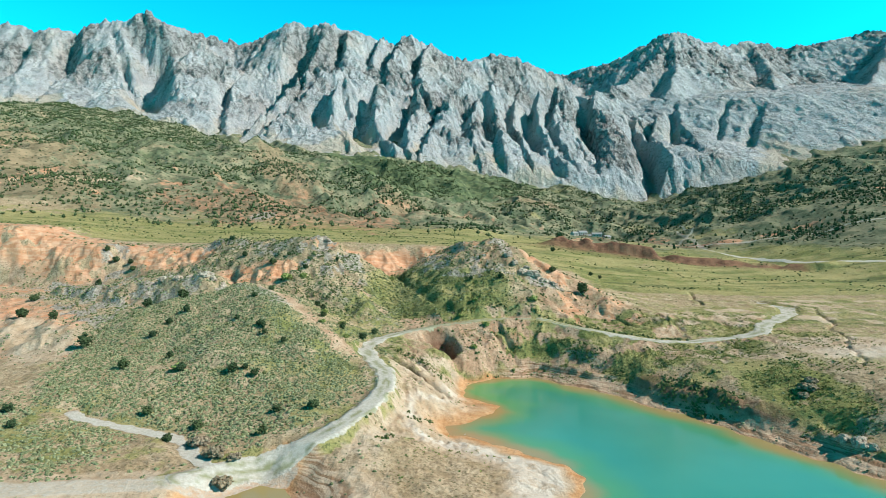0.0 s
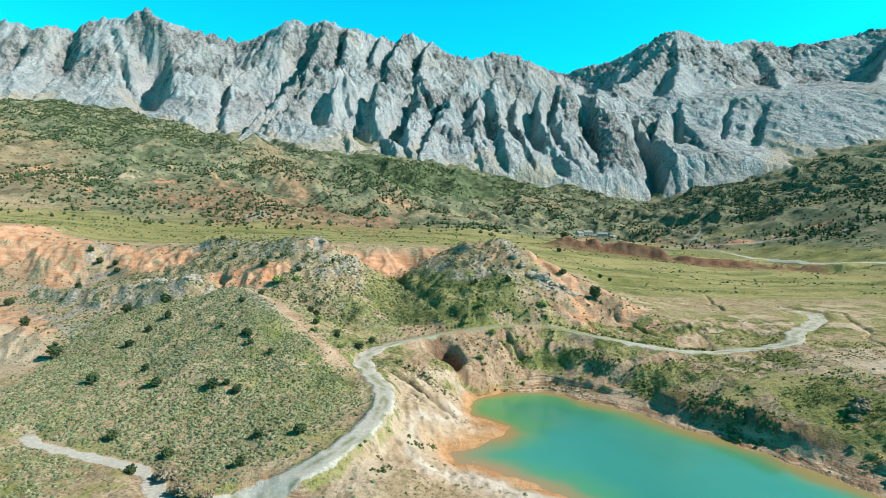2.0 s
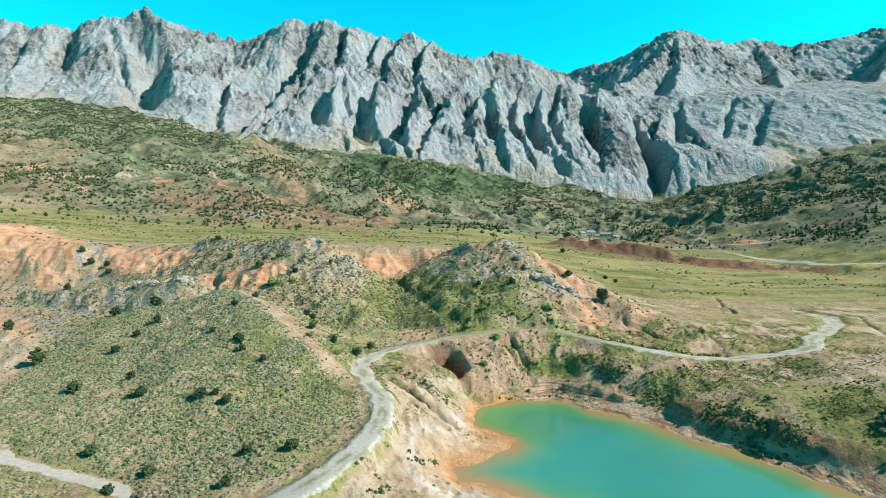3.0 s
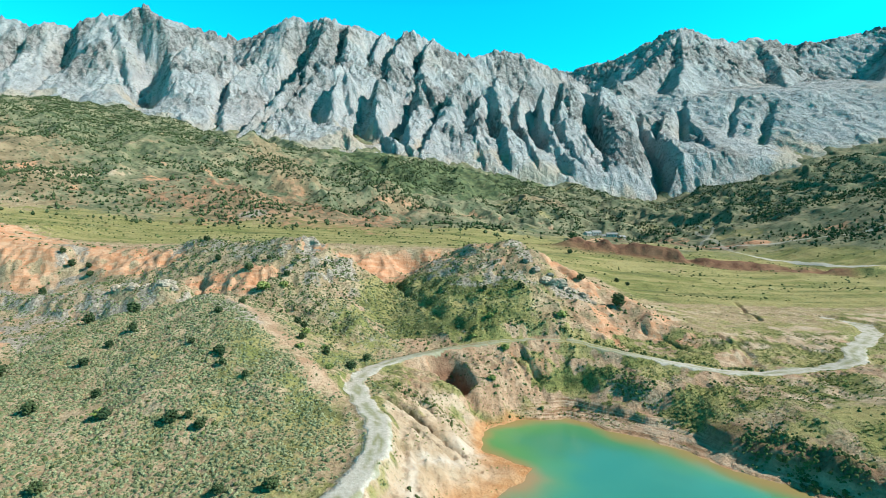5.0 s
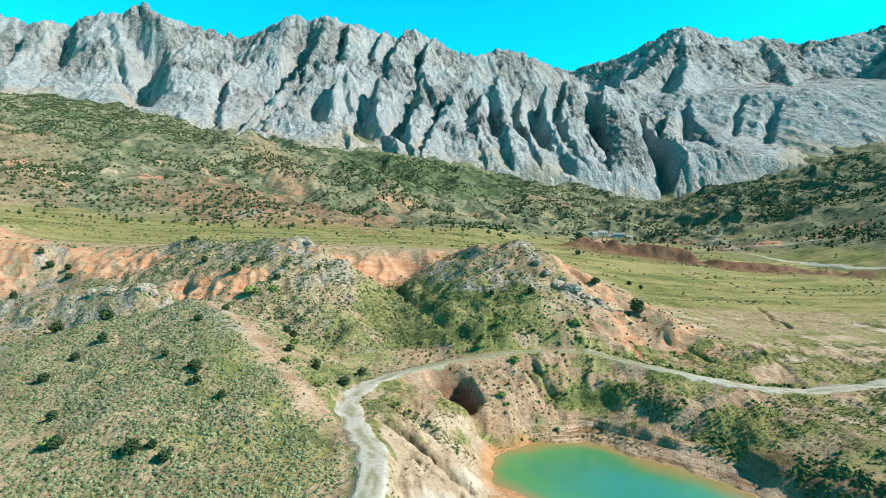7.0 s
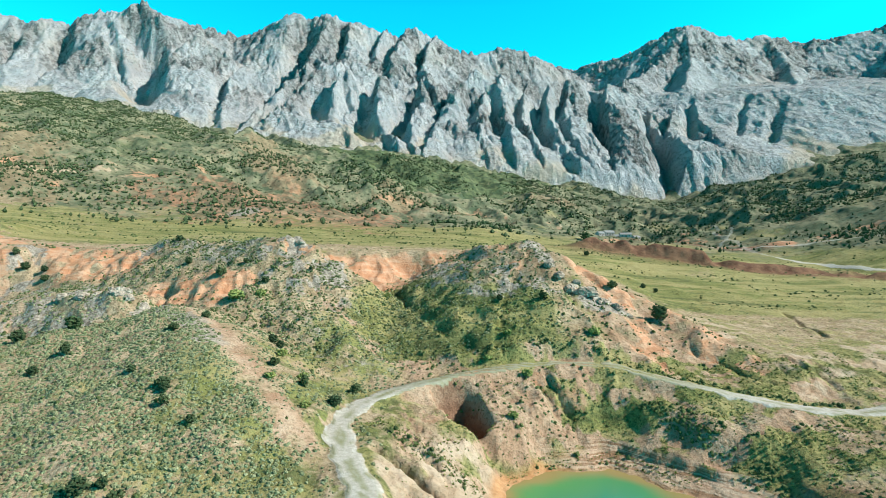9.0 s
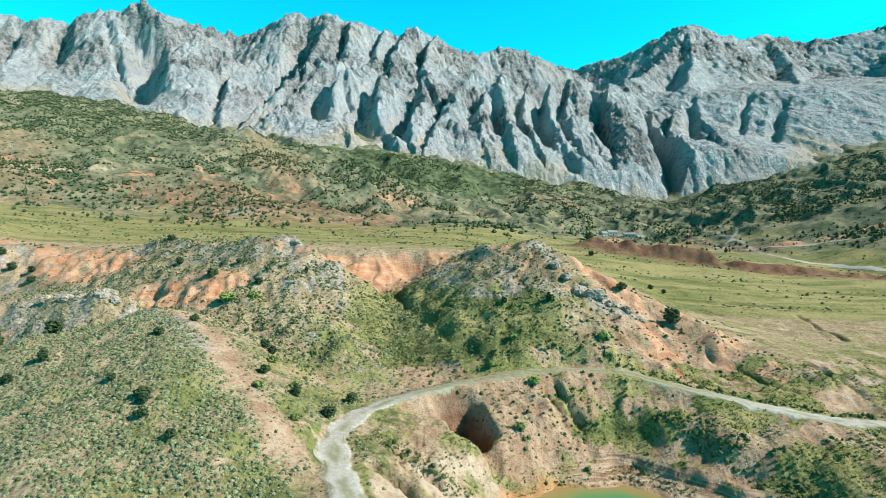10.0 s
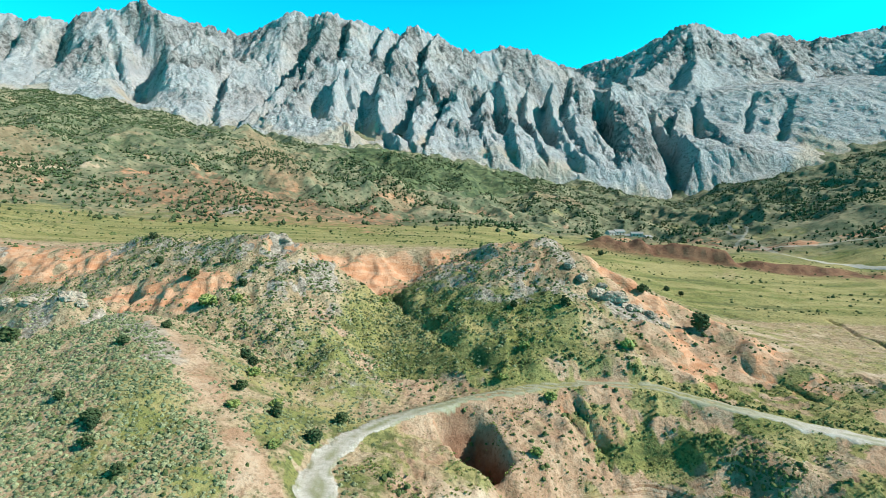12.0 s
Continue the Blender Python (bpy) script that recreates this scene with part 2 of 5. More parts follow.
hill(0.32, (-1325, 1220, 320), (-1125, 1200, 332), (-812, 1182, 336), (-687, 1170, 316), (-560, 1150, 265), (-472, 1130, 229))
hill(0.35, (-414, 1020, 210), (-346, 1000, 224), (-262, 980, 204), (-169, 900, 165))
hill(0.30, (412, 1120, 109), (485, 1110, 129), (561, 1110, 151), (643, 1100, 173), (758, 1080, 196), (839, 1050, 215))
hill(0.35, (-667, 880, 197), (-525, 800, 144), (-393, 720, 112))
hill(0.35, (-149, 1000, 169), (-76, 850, 125), (-23, 760, 98))
hill(0.5, (123, 900, 121), (130, 820, 104), (126, 760, 84))
hill(0.40, (-214, 600, 88), (-172, 560, 78), (-150, 545, 70))

MOUNTAINS = []


def spur(slope, *pts):
    MOUNTAINS.append((slope, list(pts)))


spur(1.2, (-1800, 1880, 784), (-1512, 1900, 802), (-1378, 1900, 786), (-1293, 1930, 810), (-1162, 1940, 833), (-1077, 1946, 874), (-1030, 1950, 861), (-977, 1980, 824), (-908, 2050, 825), (-801, 2150, 821), (-648, 2080, 836), (-556, 2050, 878), (-482, 2060, 886), (-337, 2100, 850), (-284, 2100, 835), (-201, 2120, 826), (-117, 2150, 855), (26, 2250, 802), (133, 2330, 816), (219, 2368, 855), (340, 2380, 832), (518, 2420, 775), (673, 2450, 691))
spur(0.95, (470, 2700, 820), (662, 2600, 862), (788, 2500, 868), (876, 2400, 902), (970, 2309, 926), (1061, 2330, 911), (1229, 2380, 887), (1364, 2450, 937), (1513, 2450, 904), (1626, 2400, 901), (1780, 2350, 930), (1902, 2300, 950), (2198, 2250, 963))
spur(0.95, (970, 2309, 926), (848, 2150, 772), (670, 1950, 615), (554, 1800, 543))
spur(0.95, (970, 2309, 926), (880, 2050, 717), (731, 1750, 529))
spur(0.95, (1364, 2450, 937), (1281, 2150, 728), (1104, 1800, 543))
spur(0.95, (1902, 2300, 950), (1611, 2000, 700), (1329, 1720, 520))

RIBS = []


def rib(deep, west, east, *pts):
    RIBS.append((deep, west, east, list(pts)))


rib(100, 2.2, 0.8, (-301, 1590, 522), (-305, 1530, 455), (-286, 1450, 383), (-252, 1350, 316))
rib(40, 2.2, 0.8, (-286, 1620, 540), (-255, 1540, 458), (-263, 1480, 409), (-248, 1400, 351), (-228, 1310, 294))
rib(105, 2.0, 0.85, (-193, 1600, 509), (-196, 1560, 464), (-176, 1450, 376), (-142, 1370, 324), (-117, 1290, 275))
rib(85, 2.0, 0.85, (-77, 1610, 496), (-69, 1540, 425), (-85, 1480, 389), (-90, 1380, 326), (-77, 1270, 259))
rib(35, 2.2, 0.8, (-65, 1680, 537), (-46, 1630, 491), (-21, 1560, 433))
rib(40, 2.0, 0.75, (79, 1670, 550), (28, 1590, 472), (0, 1530, 422), (-24, 1430, 351), (-44, 1290, 273))
rib(60, 2.2, 0.85, (103, 1600, 490), (89, 1530, 425), (76, 1450, 362), (83, 1330, 290))
rib(55, 2.2, 0.85, (151, 1660, 527), (137, 1610, 485), (144, 1540, 428), (146, 1400, 330), (147, 1300, 271))
rib(50, 2.2, 0.85, (216, 1610, 472), (203, 1560, 427), (195, 1450, 356), (204, 1330, 277))
rib(75, 2.2, 0.85, (291, 1640, 499), (275, 1570, 437), (263, 1470, 368), (269, 1360, 289), (278, 1280, 236))
rib(45, 2.2, 0.8, (352, 1680, 524), (323, 1570, 430), (302, 1450, 342), (305, 1340, 272), (314, 1250, 213))
rib(70, 2.2, 0.7, (460, 1660, 502), (443, 1590, 435), (421, 1480, 355), (428, 1350, 261), (439, 1270, 203))
rib(20, 2.8, 0.4, (644, 1620, 426), (570, 1500, 334), (523, 1380, 238), (483, 1250, 152))
rib(45, 1.8, 0.5, (706, 1640, 447), (686, 1560, 381), (649, 1490, 328), (597, 1340, 226))
rib(28, 1.6, 0.5, (845, 1600, 397), (773, 1490, 321), (682, 1350, 227))
rib(40, 1.6, 0.5, (877, 1500, 323), (817, 1420, 265), (757, 1340, 213))
rib(75, 1.9, 0.9, (-163, 2090, 820), (-176, 1960, 721), (-176, 1800, 611))
rib(70, 1.9, 0.9, (-51, 2130, 814), (-71, 1990, 713), (-79, 1810, 602))
rib(45, 1.9, 0.9, (-240, 2090, 820), (-245, 2000, 746), (-242, 1860, 649))
rib(120, 1.7, 0.7, (-443, 2050, 869), (-433, 1890, 709), (-425, 1780, 616), (-443, 1650, 524), (-448, 1560, 466), (-436, 1440, 394))
rib(50, 1.8, 0.8, (-352, 2060, 842), (-343, 1920, 719), (-341, 1790, 619), (-341, 1700, 556))
rib(120, 1.5, 1.0, (-1048, 1946, 871), (-968, 1890, 803), (-900, 1830, 737), (-888, 1760, 662), (-882, 1680, 591))
rib(150, 1.5, 0.72, (-814, 1850, 718), (-831, 1800, 671), (-824, 1720, 605), (-805, 1640, 537), (-720, 1500, 434), (-650, 1380, 354))
rib(95, 1.5, 0.8, (-1248, 1940, 809), (-1227, 1870, 734), (-1155, 1770, 639), (-1126, 1680, 566), (-1079, 1570, 474))
rib(60, 1.5, 0.8, (-1398, 1930, 791), (-1372, 1850, 719), (-1335, 1750, 633), (-1263, 1620, 523))
rib(40, 1.2, 0.7, (-1145, 1930, 791), (-1045, 1800, 668), (-935, 1680, 558), (-824, 1560, 466), (-685, 1400, 359))
rib(50, 1.4, 0.7, (-640, 1820, 629), (-640, 1680, 524), (-584, 1480, 392), (-517, 1330, 297))
rib(50, 1.4, 0.6, (-378, 1640, 496), (-399, 1480, 400), (-434, 1360, 329), (-442, 1270, 279))


GORGE = [(474, 1225, 108), (495, 1300, 148), (517, 1400, 212), (533, 1500, 292), (555, 1600, 370)]


def land(x, y, masks=False):
    """Height of the ground; with masks also what covers it."""
    far = step(260, 520, y)
    wx = x + fbm(x, y, 14, 3, 11) * 2.2 + fbm(x, y, 110, 3, 12) * 16 * far
    wy = y + fbm(x, y, 16, 3, 21) * 2.2 + fbm(x, y, 110, 3, 22) * 16 * far
    red_zone = np.zeros_like(x)
    for r, pts in RED_FACES:
        d, _ = near_line(wx, wy, pts)
        red_zone = np.maximum(red_zone, np.exp(-(d / r) ** 4))
    bend = fbm(x, y, 26, 2, 32) * 9
    flute = ridged(x + 0.45 * y + bend, (y - 0.3 * x) * 0.35 + bend, 13, 4, 31, 0.55)
    wy = wy + red_zone * (flute - 0.5) * 5 + red_zone * fbm(x, y, 34, 3, 34) * 9
    z = land_base(wx, wy)
    for slope, pts in HILLS:
        z = soft_max(z, tent(wx, wy, pts, slope, 30), 10)
    gully = ridged(x + 0.5 * y, y * 0.55, 150, 3, 61)
    z = z + far * step(480, 700, y) * ((gully - 0.6) * 25 + (ridged(x - 0.3 * y, y * 0.6, 55, 3, 64) - 0.6) * 13) + far * fbm(x, y, 60, 4, 62) * 2.0
    dome = tent(wx, wy, DOME, 0.40, 5)
    z = soft_max(z, dome, 2)
    rough = fbm(x, y, 7, 4, 41, 0.6)
    crag = ridged(x + 0.6 * y, y - 0.3 * x, 11, 4, 43)
    west = slab(wx, wy, RIDGE_WEST, 0.56, 0.74)
    axis = np.interp(wy, [p[1] for p in RIDGE_EAST[::-1]], [p[0] for p in RIDGE_EAST[::-1]])
    ridge = np.maximum(slab(wx, wy, RIDGE_EAST, 0.54, 1.0), tent(wx, wy, SHOULDER, 0.53, 2))
    east = np.maximum(ridge, tent(wx, wy, SPUR_EAST, 0.74, 4) - 1.3 * np.maximum(axis + 3 - wx, 0))
    west_k, east_k = step(-6, 0, west - z), step(-6, 0, east - z)
    z = soft_max(z, west + (crag - 0.5) * 2.6, 2)
    z = soft_max(z, east + (crag - 0.5) * 2.4, 2)
    z = soft_max(z, slab(wx, wy, BANK_EAST, 1.4, 0.6) + rough * 0.7, 0.8)
    bluff = np.exp(-(near_line(x, y, BANK_EAST)[0] / 10) ** 4)
    grey = tent(wx, wy, RIDGE_GREY, 0.85, 1.0)
    grey_k = step(-4, 0, grey - z)
    z = soft_max(z, grey + (crag - 0.5) * 2.6, 1)
    # cut bank beside the valley road
    d, zz = near_line(wx, wy, [(95, 432, 40), (120, 424, 42), (136, 420, 42), (160, 412, 38), (205, 396, 31), (262, 372, 24)])
    cut = np.exp(-(d / 14) ** 2)
    z = z + (4.5 + 5.0 * step(185, 150, x)) * cut * step(-0.5, 0.2, fbm(x, y, 40, 3, 91) + 0.2) * step(-6, 5, (wy - np.interp(wx, [95, 136, 205, 262], [430, 420, 396, 372])))
    # hollow in the bank below the road, and a gully in the bowl
    d, _ = near_line(x, y, [(-2.2, 190, 0), (1.0, 182, 0)])
    hollow = np.exp(-((d + rough * 0.6) / 4.3) ** 6)
    z = z - hollow * 7.0
    d, _ = near_line(wx, wy, [(-1, 185, 0), (3, 179, 0), (8, 172, 0)])
    z = z - 1.3 * np.exp(-(d / 1.6) ** 2)
    for cut_deep, cut_line in GULLIES:
        d, _ = near_line(wx + rough * 0.5, wy, cut_line)
        z = z - 1.6 * cut_deep * np.exp(-(d / 0.6) ** 2)
    d, _ = near_line(wx, wy, [(-22, 258, 0), (-17, 240, 0), (-8, 226, 0), (0, 214, 0), (4, 207, 0)])
    z = z - 1.5 * np.exp(-(d / 1.8) ** 2)
    # loose soil, small gullies
    near = 1 - far
    z = z + near * (rough * 0.35 + fbm(x, y, 1.6, 3, 51) * 0.10)
    slope_soil = step(150, 170, y) * step(215, 202, y) * step(-20, -8, x) * step(150, 100, x)
    rill = ridged(x + 0.3 * y + bend * 0.9, y * 0.6 + bend * 0.9 + fbm(x, y, 7, 2, 35) * 2.5, 4.6, 4, 33, 0.66)
    z = z - slope_soil * ((1 - rill) * 1.15 - 0.2)
    shore_w = step(-17, -11, x) * step(14, 6, x) * step(108, 120, y) * step(188, 178, y)
    z = z - shore_w * (1 - ridged(x * 0.55 + 0.8 * y + bend * 0.3, y * 0.5 - 0.55 * x, 3.6, 4, 36, 0.65)) * 1.3
    z = z + red_zone * (flute - 0.55) * 1.0
    # roads are benched into the slope
    road_d = {}
    for name, pts, w in (("road", ROAD, 3.4), ("track", TRACK, 1.0), ("low", TRACK_LOW, 2.2), ("valley", VALLEY_ROAD, 1.8), ("upper", UPPER_ROAD, 1.5), ("up", PATH_UP, 1.2)):
        jig = fbm(x, y, 6, 4, 71, 0.6) * 0.8
        d, zz = near_line(x, y, pts)
        road_d[name] = d + jig
        if name == "road":
            w = 1.45 + 0.5 * step(116, 104, y) + 0.25 * step(178, 168, y) * step(20, -5, x) + 0.5 * step(100, 108, x)
            road_d["width"] = w
        k = step(w + 3.2, w, d)
        if name in ("valley", "upper", "up"):
            continue
        z = z + (zz - z) * k
    # the lake bed and its shores
    wob = fbm(x, y, 9, 3, 81) * 1.6
    sd = inside(x, y, LAKE) + wob * step(0, 20, np.abs(x - 200) - 80)
    pd = inside(x, y, POND) + wob * 0.5
    wet = np.maximum(sd, pd)
    out = np.maximum(-wet, 0)
    eastness = step(24, 34, x + 0.35 * (y - 150)) * step(-20, 60, y)
    wide = 9 + 3 * eastness - 8.5 * bluff
    beach = out * 0.10
    tier = out + wob * 0.5 + fbm(x, y, 3, 2, 83) * 0.5
    ledge = (step(0.7, 1.0, tier) + step(2.0, 2.4, tier) + step(3.6, 4.0, tier + wob * 0.4) + step(5.2, 5.7, tier + wob * 0.6)) * 0.44 * eastness
    k = step(0, 1, (out - (4.5 - 2.6 * bluff) * eastness) / wide)
    ledge = ledge + 1.2 * step(5.4, 6.2, tier + wob * 0.6) * step(-0.15, 0.15, fbm(x, y, 10, 3, 85)) * eastness * (1 - k)
    z = np.where(wet > 0, -np.minimum(wet * 0.16, 3.5), beach + ledge + (np.maximum(z, 0.5) - beach - ledge) * k)
    if not masks:
        return z
    return z, dict(far=far, red_zone=red_zone, west=west_k, east=east_k, dome=step(-4, 4, inside(x, y, HILLSIDE) + rough * 3), grey=grey_k, crag=crag, rough=rough, sd=sd, wet=wet, out=out,
                   road=road_d, eastness=eastness, bluff=bluff, cut=cut, hollow=hollow, flute=flute, gully=gully, slope_soil=slope_soil)


def peaks(x, y):
    wx = x + fbm(x, y, 150, 3, 101) * 7 + fbm(x, y, 32, 3, 104) * 5
    wy = y + fbm(x, y, 160, 3, 111) * 9 + fbm(x, y, 32, 3, 114) * 5
    floor = land_base(wx, np.minimum(wy, 1250)) - 14 + np.maximum(wy - 1250, 0) * 0.33
    floor = np.minimum(floor, 600)
    low = floor
    # east of the gorge one broad face rises to a bench below the upper slopes
    face = np.minimum(land_base(wx, np.minimum(wy, 1230)) + np.maximum(wy - 1235, 0) * 0.72 + np.clip(wx - 600, 0, 700) * 0.10, 500 + 0.3 * (wy - 1600) + np.clip(wx - 600, 0, 700) * 0.07) - 55
    face = face + (ridged(wx + 0.55 * wy, wy * 0.22, 75, 3, 161) - 0.6) * 9 * step(1235, 1330, wy)
    floor = np.maximum(floor, face + (floor - face) * step(625, 570, wx + 0.12 * (wy - 1250)))
    z = floor
    for slope, pts in MOUNTAINS:
        z = np.maximum(z, tent(wx, wy, pts, slope, 3))
    for deep, west, east, pts in RIBS:
        z = np.maximum(z, slab(wx, wy, pts, west, east))
    for deep, west, east, pts in RIBS:
        z = z - gulch(wx, wy, pts, deep)
    z = np.maximum(z, low + 6)
    # the gorge, cut down to the foot of the range
    axis = np.interp(wy, [p[1] for p in GORGE], [p[0] for p in GORGE])
    bed = np.interp(wy, [p[1] for p in GORGE], [p[2] for p in GORGE])
    side = np.abs(wx - axis)
    wall = bed + np.where(wx > axis, 2.6, 1.9) * np.maximum(side - 4, 0)
    z = z + (np.minimum(z, wall) - z) * step(1680, 1600, wy)
    z = np.where(wy < 1420, np.minimum(z, land_base(wx, np.minimum(wy, 1250)) - 14 + np.maximum(wy - 1215, 0) * 1.5), z)
    up = step(0, 90, z - low)
    r1 = ridged(wx - 0.3 * wy, wy * 0.45, 120, 4, 121, 0.5)
    r2 = ridged(wx + 0.3 * wy, wy * 0.42, 44, 4, 131, 0.55)
    calm = 1 - 0.72 * step(560, 680, x) * step(2050, 1850, y)
    tall = (0.35 + 0.65 * up) * calm
    z = z + (r1 - 0.66) * 14 * tall + (r2 - 0.6) * 15 * tall + (ridged(wx - 0.4 * wy, wy * 0.6, 19, 3, 145, 0.6) - 0.6) * 6 * tall
    # broken crags in clusters, smooth slabs between them
    crags = step(-0.02, 0.22, fbm(x, y, 170, 3, 171) + 0.22 * step(520, 720, z) - 0.10) * step(20, 90, z - low) * (1 - 0.8 * step(600, 700, x) * step(2050, 1850, y))
    z = z + crags * ((ridged(wx + 0.5 * wy, wy * 0.7 - 0.2 * wx, 60, 4, 173, 0.6) - 0.6) * 38 + (ridged(x, y, 20, 3, 175, 0.6) - 0.6) * 13)
    z = z + fbm(x, y, 14, 3, 141, 0.6) * (0.8 + 2.0 * crags) * step(2250, 1950, y)
    # clefts that run down the slabs
    cleft = np.abs(perlin((wx + 0.25 * wy) / 34 + 0.6 * perlin(wx / 60, wy / 60, 182), wy / 120, 181))
    z = z - 9 * step(0.13, 0.0, cleft) * up * calm
    # tilted beds stand out as ledges
    bed = z + 0.22 * x - 0.1 * y
    z = z + 0.5 * np.sin(bed / 9.0 + fbm(x, y, 90, 2, 151) * 4.0) * up
    return z, up, crags


# ---- materials ----
class Nodes:
    """A small helper that wires node materials."""

    def __init__(self, name, k=1.0):
        self.k = k
        self.mat = bpy.data.materials.new(name)
        self.mat.use_nodes = True
        self.t = self.mat.node_tree
        self.t.nodes.clear()
        self.out = self.t.nodes.new("ShaderNodeOutputMaterial")
        self.b = self.t.nodes.new("ShaderNodeBsdfPrincipled")
        self.t.links.new(self.b.outputs[0], self.out.inputs["Surface"])
        self.pos = self.t.nodes.new("ShaderNodeNewGeometry").outputs["Position"]

    def link(self, a, b):
        self.t.links.new(a, b)

    def attr(self, name):
        n = self.t.nodes.new("ShaderNodeAttribute")
        n.attribute_name = name
        return n.outputs["Fac"]

    def noise(self, size, detail=4, rough=0.6, squash=None, distort=0.0):
        n = self.t.nodes.new("ShaderNodeTexNoise")
        n.inputs["Scale"].default_value = 1.0 / size
        n.inputs["Detail"].default_value = detail
        n.inputs["Roughness"].default_value = rough
        n.inputs["Distortion"].default_value = distort
        src = self.pos
        if squash:
            m = self.t.nodes.new("ShaderNodeMapping")
            m.inputs["Scale"].default_value = squash[0]
            m.inputs["Rotation"].default_value = squash[1]
            self.link(src, m.inputs["Vector"])
            src = m.outputs["Vector"]
        self.link(src, n.inputs["Vector"])
        return n.outputs["Fac"]

    def cells(self, size):
        n = self.t.nodes.new("ShaderNodeTexVoronoi")
        n.inputs["Scale"].default_value = 1.0 / size
        self.link(self.pos, n.inputs["Vector"])
        return n.outputs["Distance"]

    def span(self, v, lo, hi, a=0.0, b=1.0):
        n = self.t.nodes.new("ShaderNodeMapRange")
        n.interpolation_type = "SMOOTHSTEP"
        for k, w in zip(("From Min", "From Max", "To Min", "To Max"), (lo, hi, a, b)):
            n.inputs[k].default_value = w
        self.link(v, n.inputs["Value"])
        return n.outputs["Result"]

    def math(self, op, a, b):
        n = self.t.nodes.new("ShaderNodeMath")
        n.operation = op
        for i, v in enumerate((a, b)):
            if isinstance(v, (int, float)):
                n.inputs[i].default_value = v
            else:
                self.link(v, n.inputs[i])
        return n.outputs[0]

    def mix(self, f, a, b):
        n = self.t.nodes.new("ShaderNodeMix")
        n.data_type = "RGBA"
        for k, v in (("Factor", f), ("A", a), ("B", b)):
            i = n.inputs["Factor"] if k == "Factor" else [s for s in n.inputs if s.name == k and s.type == "RGBA"][0]
            if isinstance(v, (int, float)):
                i.default_value = v
            elif isinstance(v, tuple):
                i.default_value = (*(self.k * q for q in v), 1)
            else:
                self.link(v, i)
        return [s for s in n.outputs if s.type == "RGBA"][0]

    def bump(self, h, dist, strength=1.0):
        n = self.t.nodes.new("ShaderNodeBump")
        n.inputs["Strength"].default_value = strength
        n.inputs["Distance"].default_value = dist
        self.link(h, n.inputs["Height"])
        self.link(n.outputs["Normal"], self.b.inputs["Normal"])

    def done(self, colour, rough=0.9, spec=0.2):
        if isinstance(colour, tuple):
            self.b.inputs["Base Color"].default_value = (*colour, 1)
        else:
            self.link(colour, self.b.inputs["Base Color"])
        self.b.inputs["Roughness"].default_value = rough
        self.b.inputs["Specular IOR Level"].default_value = spec
        return self.mat


